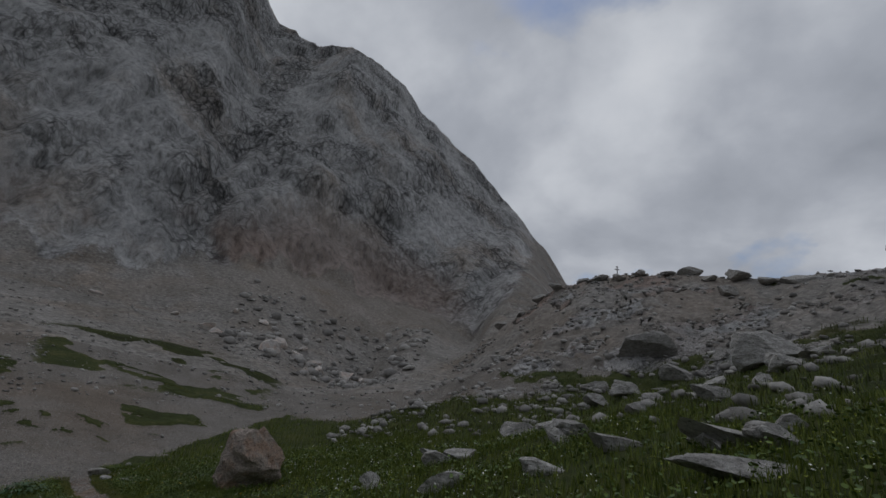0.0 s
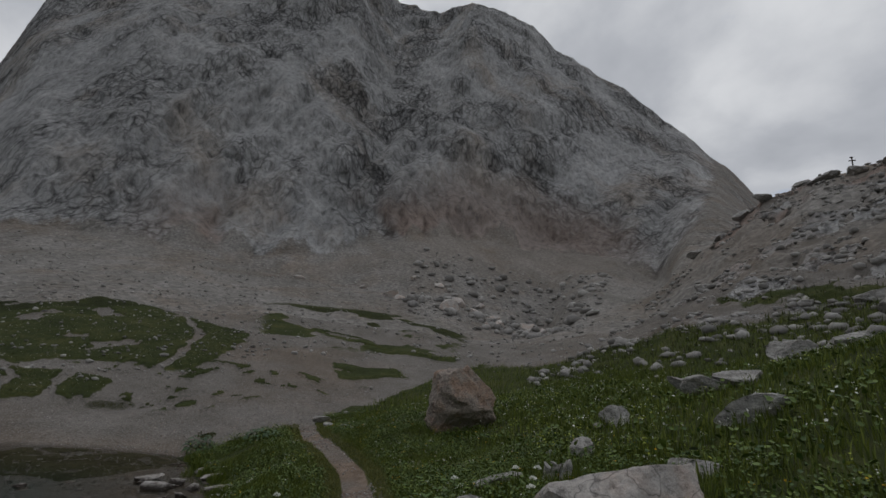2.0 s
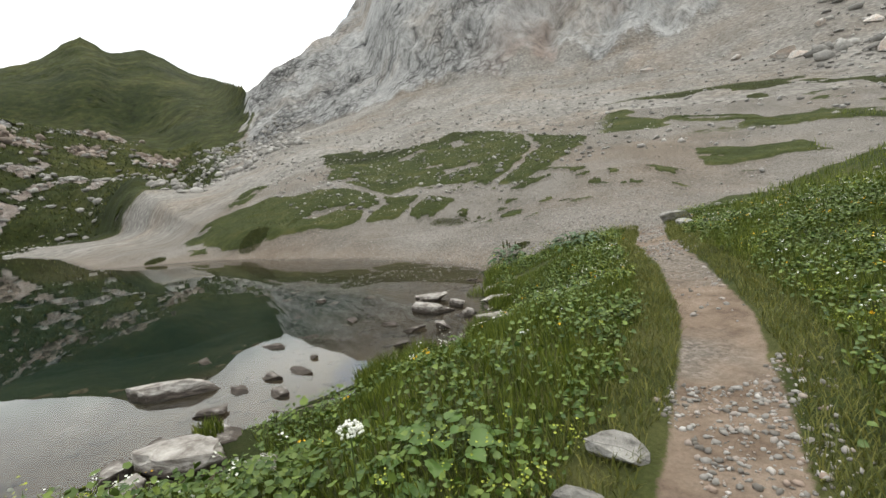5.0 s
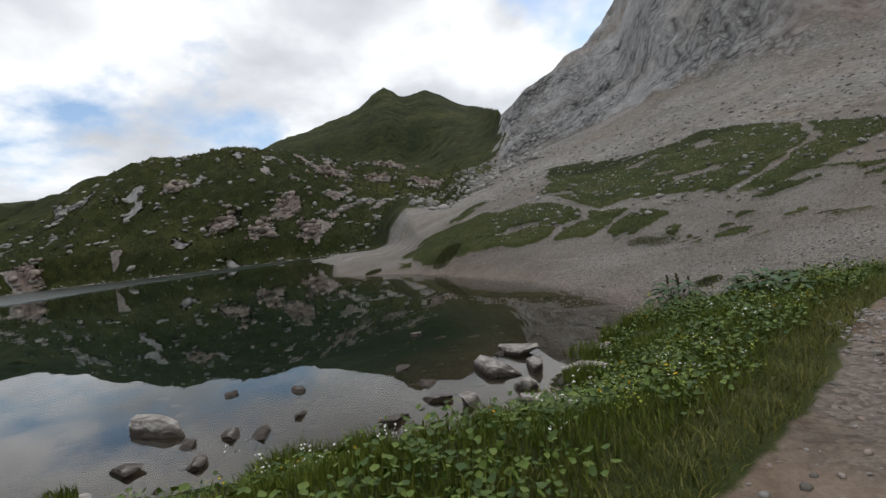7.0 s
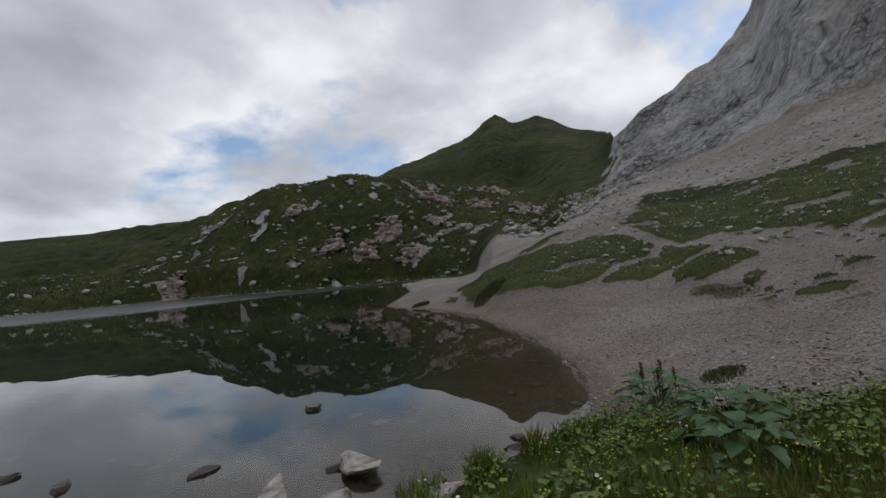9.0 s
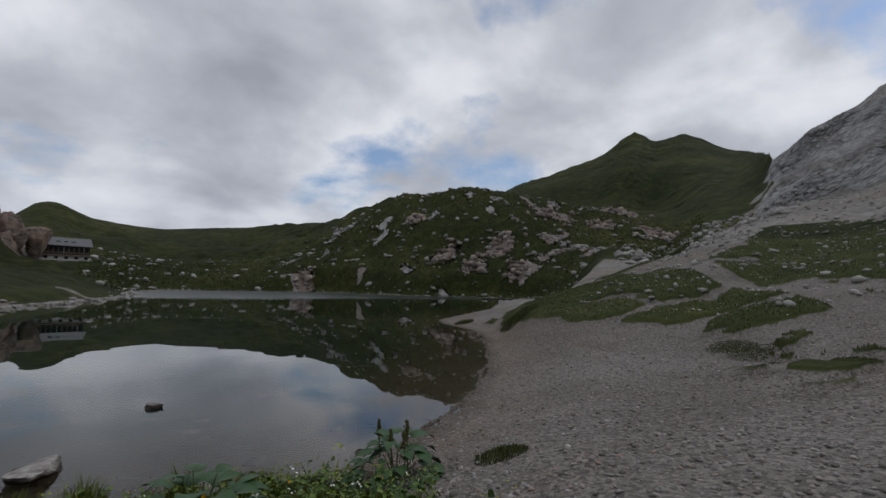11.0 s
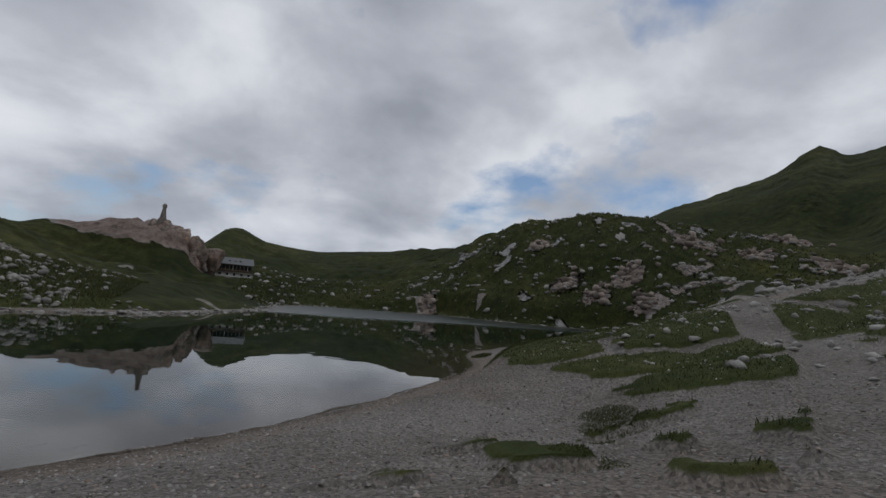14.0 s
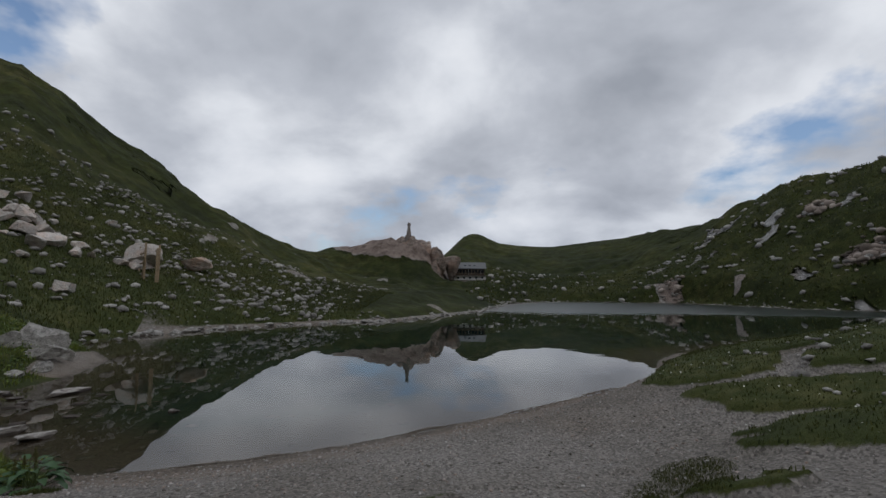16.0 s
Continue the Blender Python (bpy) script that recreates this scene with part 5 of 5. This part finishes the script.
def herbs():
    rng = np.random.RandomState(41)
    p, z, t = grown(beside(rng, 15000, 0.5, 5.0, 1.1, 1), 0.5, 0.62)
    keep = fractal(p[:, 0] * 0.8, p[:, 1] * 0.8, 3, 95) > 0.40
    p, z, t = p[keep], z[keep], t[keep]
    k = 8
    q = np.repeat(p, k, 0) + rng.normal(size=(len(p) * k, 2)) * 0.07
    zz = np.repeat(z, k) + rng.uniform(0.03, 0.26, len(q)) * np.repeat(0.45 + 0.55 * soft(0.5, 1.4, t), k)
    nrm = rng.normal(size=(len(q), 3)) * 0.45 + (0, 0, 1)
    discs("herb_leaves", np.column_stack([q, zz]), rng.uniform(0.010, 0.030, len(q)), nrm, HERB, "dense low herbs beside the path", "herbs", 7, 0.25, 0.25)
    p, z, t = grown(beside(rng, 3500, 4.0, 14.0, 0.9, 1), 0.5, 0.55)
    q = np.repeat(p, 5, 0) + rng.normal(size=(len(p) * 5, 2)) * 0.16
    discs("far_herb_leaves", np.column_stack([q, np.repeat(z, 5) + rng.uniform(0.05, 0.3, len(q))]), rng.uniform(0.025, 0.06, len(q)), rng.normal(size=(len(q), 3)) * 0.45 + (0, 0, 1), HERB, "leafy herbs spread through the meadow", "herbs", 5, 0.25)

    def heads(name, n, lo, hi, r0, r1, z0, z1, material, label, group=5, spread=0.03, clump=0.5, shift=97, sides=5):
        p, z, t = grown(beside(rng, n, lo, hi, 1.0, 1), 0.5, 0.5)
        keep = fractal(p[:, 0] * 0.7, p[:, 1] * 0.7, 3, shift) > clump
        p, z = p[keep], z[keep]
        top = z + rng.uniform(z0, z1, len(p))
        q = np.repeat(p, group, 0) + rng.normal(size=(len(p) * group, 2)) * spread
        zz = np.repeat(top, group) + rng.normal(size=len(q)) * spread * 0.7
        discs(name, np.column_stack([q, zz]), rng.uniform(r0, r1, len(q)), rng.normal(size=(len(q), 3)) * 0.6 + (0, 0, 1), material, label, "flowers", sides, 0.5)

    heads("yellow_flower_heads", 4200, 0.5, 5.0, 0.004, 0.009, 0.16, 0.34, YELLOW, "yellow-green flower sprays in the meadow", 9, 0.035, 0.50)
    heads("gold_flowers", 700, 0.5, 5.0, 0.008, 0.016, 0.15, 0.32, GOLD, "small golden flowers in the meadow", 2, 0.02, 0.45, 101)
    heads("white_flower_heads", 2200, 0.7, 7.0, 0.006, 0.013, 0.16, 0.36, WHITE, "small white flowers in the meadow", 4, 0.025, 0.48, 103)
    heads("far_white_flowers", 1600, 5.0, 16.0, 0.015, 0.03, 0.2, 0.4, WHITE, "white flowers dotting the rise", 2, 0.05, 0.45, 105)
    heads("far_yellow_flowers", 2000, 4.0, 14.0, 0.012, 0.026, 0.2, 0.4, YELLOW, "yellow flowers dotting the rise", 4, 0.05, 0.5, 107)
    p = polar(rng, 1800, 152, 198, 18, 44)
    p, z, t = grown(p, 0.55)
    discs("turf_flowers", np.column_stack([p, z + 0.12]), rng.uniform(0.012, 0.026, len(p)), rng.normal(size=(len(p), 3)) * 0.4 + (0, 0, 1), WHITE, "white flowers dotting short turf", "flowers", 5, 0.3)


def pebbles():
    rng = np.random.RandomState(51)
    p = beside(rng, 17000, 0.0, 0.42, 1.0, 1)
    gravelly = fractal(p[:, 0] * 0.5, p[:, 1] * 0.5, 3, 111) > np.where(p[:, 0] > -8.2, 0.2, 0.6)
    p = p[gravelly]
    scatter("path_gravel", p, many_sizes(rng, len(p), 0.014, 0.065, 2.2), PALE_GRAVEL, "angular grey gravel on the worn path", 52, 0.6, category="gravel")
    p = np.concatenate([polar(rng, 22000, 128, 212, 4, 22, 0.9), beside(rng, 4000, 0, 3.5, 1.0, 7)])
    c = land(p[:, 0], p[:, 1])
    p = p[(c[1] < 0.4) & (c[6] > 0.02)]
    scatter("beach_gravel", p, many_sizes(rng, len(p), 0.02, 0.09, 2.8), PALE_GRAVEL, "loose grey and rusty gravel on the beach", 53, 0.55, category="gravel")
    p = np.concatenate([polar(rng, 420, 175, 300, 3, 13), beside(rng, 420, 3.0, 7.5, 1.0, 3)])
    c = land(p[:, 0], p[:, 1])
    p = p[(c[6] < -0.1) & (c[6] > -5)]
    scatter("lake_bed_stones", p, many_sizes(rng, len(p), 0.06, 0.5, 2.5), BED_STONE, "flat brown stones on the shallow lake bed", 54, 0.22)


def gravel_material():
    m = Nodes("mixed_gravel", 0.9, 0.2)
    isl = m.n.new("ShaderNodeNewGeometry").outputs["Random Per Island"]
    m.colour(m.ramp(isl, (0.0, (0.13, 0.115, 0.10)), (0.35, (0.26, 0.245, 0.225)), (0.7, (0.34, 0.325, 0.305)), (0.9, (0.31, 0.235, 0.19)), (1.0, (0.5, 0.48, 0.46))))
    return m.mat


PALE_GRAVEL = gravel_material()


def leaf_mesh(name, length, width, material, lobed=True, bend=0.35):
    """One broad leaf with a midrib fold, lobed rim and drooping tip, its foot at the origin."""
    n = 9
    verts, faces = [], []
    for k in range(n + 1):
        u = k / n
        w = width / 2 * math.sin(math.pi * min(1, 0.12 + 0.88 * u) ** 0.8) * (1 + (0.16 if lobed and k % 2 else 0))
        zc = length * bend * (u - 1.4 * u * u)
        verts += [(-w, length * u, zc + 0.10 * width), (0, length * u * 1.02, zc), (w, length * u, zc + 0.10 * width)]
        if k:
            a = 3 * k
            faces += [(a - 3, a - 2, a + 1, a), (a - 2, a - 1, a + 2, a + 1)]
    return mesh_from(name, verts, faces, material)


BROAD_LEAVES = [leaf_mesh("leaf", 0.26, 0.24, BROAD), leaf_mesh("leaf", 0.20, 0.17, BROAD, True, 0.5), leaf_mesh("leaf", 0.30, 0.20, BROAD, False, 0.25)]
DOCK_LEAVES = [leaf_mesh("leaf", 0.40, 0.24, DOCK, False, 0.5), leaf_mesh("leaf", 0.32, 0.22, DOCK, False, 0.35)]


def stem(name, parent, foot, head, r, material):
    bm = bmesh.new()
    a, b = Vector(foot), Vector(head)
    bmesh.ops.create_cone(bm, cap_ends=True, segments=6, radius1=r, radius2=r * 0.6, depth=(b - a).length,
                          matrix=Matrix.Translation((a + b) / 2) @ (b - a).to_track_quat("Z", "Y").to_matrix().to_4x4())
    return part(name, bm, material, parent)


def leafy(name, x, y, meshes, count, size, tall, seed, label, spikes=0):
    rng = random.Random(seed)
    plant = new(name)
    plant.matrix_world = pose(x, y, height(x, y) - 0.02)
    count = int(count * 2.0)
    for k in range(count):
        a, u = k * 137.5 + rng.uniform(-20, 20), (k + 0.5) / count
        rise, out = tall * (0.2 + 0.8 * (1 - u)) * rng.uniform(0.7, 1.15), size * 0.36 * math.sqrt(u)
        leaf = new("leaf", rng.choice(meshes))
        leaf.parent = plant
        s = size * rng.uniform(0.34, 0.62)
        leaf.matrix_basis = pose(-out * math.sin(radians(a)), out * math.cos(radians(a)), rise, 12 - 38 * u + rng.uniform(-12, 12), rng.uniform(-15, 15), a) @ Matrix.Diagonal((s, s, s, 1))
        if k % 2 == 0:
            stem("stalk", plant, (0, 0, 0), (-out * math.sin(radians(a)), out * math.cos(radians(a)), rise), 0.006, STALK)
    for k in range(spikes):
        a, r = k * 2.4 + 0.5, 0.09 + 0.05 * k
        foot = Vector((r * math.cos(a), r * math.sin(a), 0))
        top = tall * rng.uniform(1.15, 1.4)
        stem("stalk", plant, foot, foot + Vector((0.03, 0, top)), 0.008, STALK)
        bm = bmesh.new()
        for j in range(46):
            u = rng.random()
            m = Matrix.Translation(foot + Vector((0.03 + rng.gauss(0, 0.016 * (1.2 - u)), rng.gauss(0, 0.016 * (1.2 - u)), top * (0.72 + 0.3 * u))))
            bmesh.ops.create_icosphere(bm, subdivisions=1, radius=0.013, matrix=m)
        part("seed_spike", bm, SEED, plant, "dark upright seed spike")
    return tagged(plant, label, "plant")


for k, (x, y, c, s, h) in enumerate(((-11.0, 8.45, 13, 0.95, 0.22), (-7.6, 8.15, 22, 1.1, 0.38), (-9.0, 7.0, 20, 1.1, 0.34), (-9.8, 7.7, 22, 1.15, 0.34), (-8.1, 9.0, 20, 1.1, 0.32), (-9.15, 5.9, 14, 0.95, 0.26),
                                     (-8.8, 5.4, 16, 1.0, 0.28), (-10.4, 7.0, 12, 0.9, 0.24), (-7.9, 6.4, 14, 0.95, 0.28), (-6.6, 7.7, 14, 0.9, 0.3),
                                     (-8.6, 10.3, 12, 0.9, 0.3), (-6.1, 5.2, 12, 0.9, 0.3), (-10.0, 11.0, 12, 0.85, 0.28), (-9.6, 6.6, 16, 1.05, 0.28), (-8.3, 7.3, 14, 1.0, 0.26))):
    leafy("broadleaf_plant", x, y, BROAD_LEAVES, c, s, h, 60 + k, "broad-leaved green herb growing beside the path")
leafy("dock_plant", -22.2, 11.95, DOCK_LEAVES, 30, 1.25, 0.48, 90, "tall dark dock with seed spikes at the meadow's edge", 4)
leafy("dock_plant", -20.0, 13.05, DOCK_LEAVES, 24, 1.1, 0.36, 91, "bushy dark dock among short grass near the beach")
leafy("dock_plant", -19.3, 13.2, DOCK_LEAVES, 16, 1.0, 0.28, 92, "bushy dark dock among short grass near the beach")


def umbel(x, y, tall, material, seed, label, wide=0.055):
    rng = random.Random(seed)
    plant = new("flower")
    plant.matrix_world = pose(x, y, height(x, y) - 0.02)
    stem("stalk", plant, (0, 0, 0), (0.02, 0.01, tall), 0.006, STALK)
    bm = bmesh.new()
    for k in range(70):
        a, r = rng.uniform(0, 6.28), wide * math.sqrt(rng.random())
        bmesh.ops.create_icosphere(bm, subdivisions=1, radius=0.008, matrix=Matrix.Translation((0.02 + r * math.cos(a), 0.01 + r * math.sin(a), tall + 0.03 * (1 - (r / wide) ** 2) + rng.gauss(0, 0.006))))
    part("flower_head", bm, material, plant)
    return tagged(plant, label, "flower")


umbel(-8.55, 6.05, 0.52, PINK, 1, "pink flower head on a tall stalk by the path", 0.05)
umbel(-8.75, 5.7, 0.42, PINK, 2, "pink flower head on a tall stalk by the path", 0.05)
umbel(-9.2, 5.75, 0.4, PINK, 3, "pink flower head on a tall stalk by the path", 0.04)
umbel(-5.5, 7.0, 0.42, PINK, 6, "pink flower head beside a pale boulder", 0.03)
for k, (x, y, h) in enumerate(((-7.2, 10.2, 0.4), (-6.7, 10.0, 0.42), (-10.6, 8.0, 0.5), (-9.9, 6.7, 0.42), (-6.5, 9.5, 0.4), (-8.0, 9.6, 0.45), (-6.2, 8.9, 0.42))):
    umbel(x, y, h, WHITE, 10 + k, "flat white flower umbel in the meadow", 0.06)


def tussock(x, y, radius, tall, count, seed, label, material=GRASS, z=None, width=0.012):
    rng = np.random.RandomState(seed)
    a, r = rng.uniform(0, 6.283, count), radius * np.sqrt(rng.rand(count))
    p = np.stack([x + r * np.cos(a), y + r * np.sin(a)], -1)
    base = land(p[:, 0], p[:, 1])[0] if z is None else np.full(count, z)
    ob = blades("grass_tussock", p, base, tall * rng.uniform(0.5, 1.1, count) * (1.15 - 0.5 * r / radius), np.full(count, width), material, label, seed + 1, 0.5)
    return tagged(ob, category="tussock", kind="stuff")


for k, (x, y, r, h, n) in enumerate(((-14.6, 8.15, 0.5, 0.42, 1500), (-15.1, 8.6, 0.35, 0.4, 900), (-15.9, 9.7, 0.3, 0.38, 700), (-17.6, 10.5, 0.3, 0.34, 500), (-18.6, 10.55, 0.22, 0.32, 320), (-19.5, 10.75, 0.2, 0.42, 320),
                                     (-20.3, 10.95, 0.16, 0.4, 240), (-19.0, 10.3, 0.3, 0.3, 160), (-16.9, 9.9, 0.25, 0.25, 120), (-20.9, 11.2, 0.3, 0.3, 500))):
    tussock(x, y, r, h, n, 500 + 3 * k, "tall grass tussock at the water's edge")
for k, (x, y, r, h, n) in enumerate(((-23.1, 12.65, 0.3, 0.14, 300), (-32.5, 12.2, 0.7, 0.08, 1500), (-30.0, 14.5, 0.5, 0.07, 700), (-33.0, 11.4, 0.6, 0.09, 1100), (-27.7, 16.5, 0.3, 0.09, 160), (-36.3, 1.0, 0.9, 0.28, 1200), (-38.4, -5.4, 0.6, 0.3, 500),
                                     (-31.4, 13.1, 0.4, 0.1, 260), (-29.2, 16.8, 0.35, 0.09, 180))):
    tussock(x, y, r, h * 0.8, n * 3, 560 + 3 * k, "low turf clump on the gravel beach", TURF, width=0.01)
tussock(-13.75, 6.1, 0.16, 0.22, 260, 600, "small grass tuft growing on a rock in the water", GRASS, 0.12)
pebbles()
grass()
herbs()
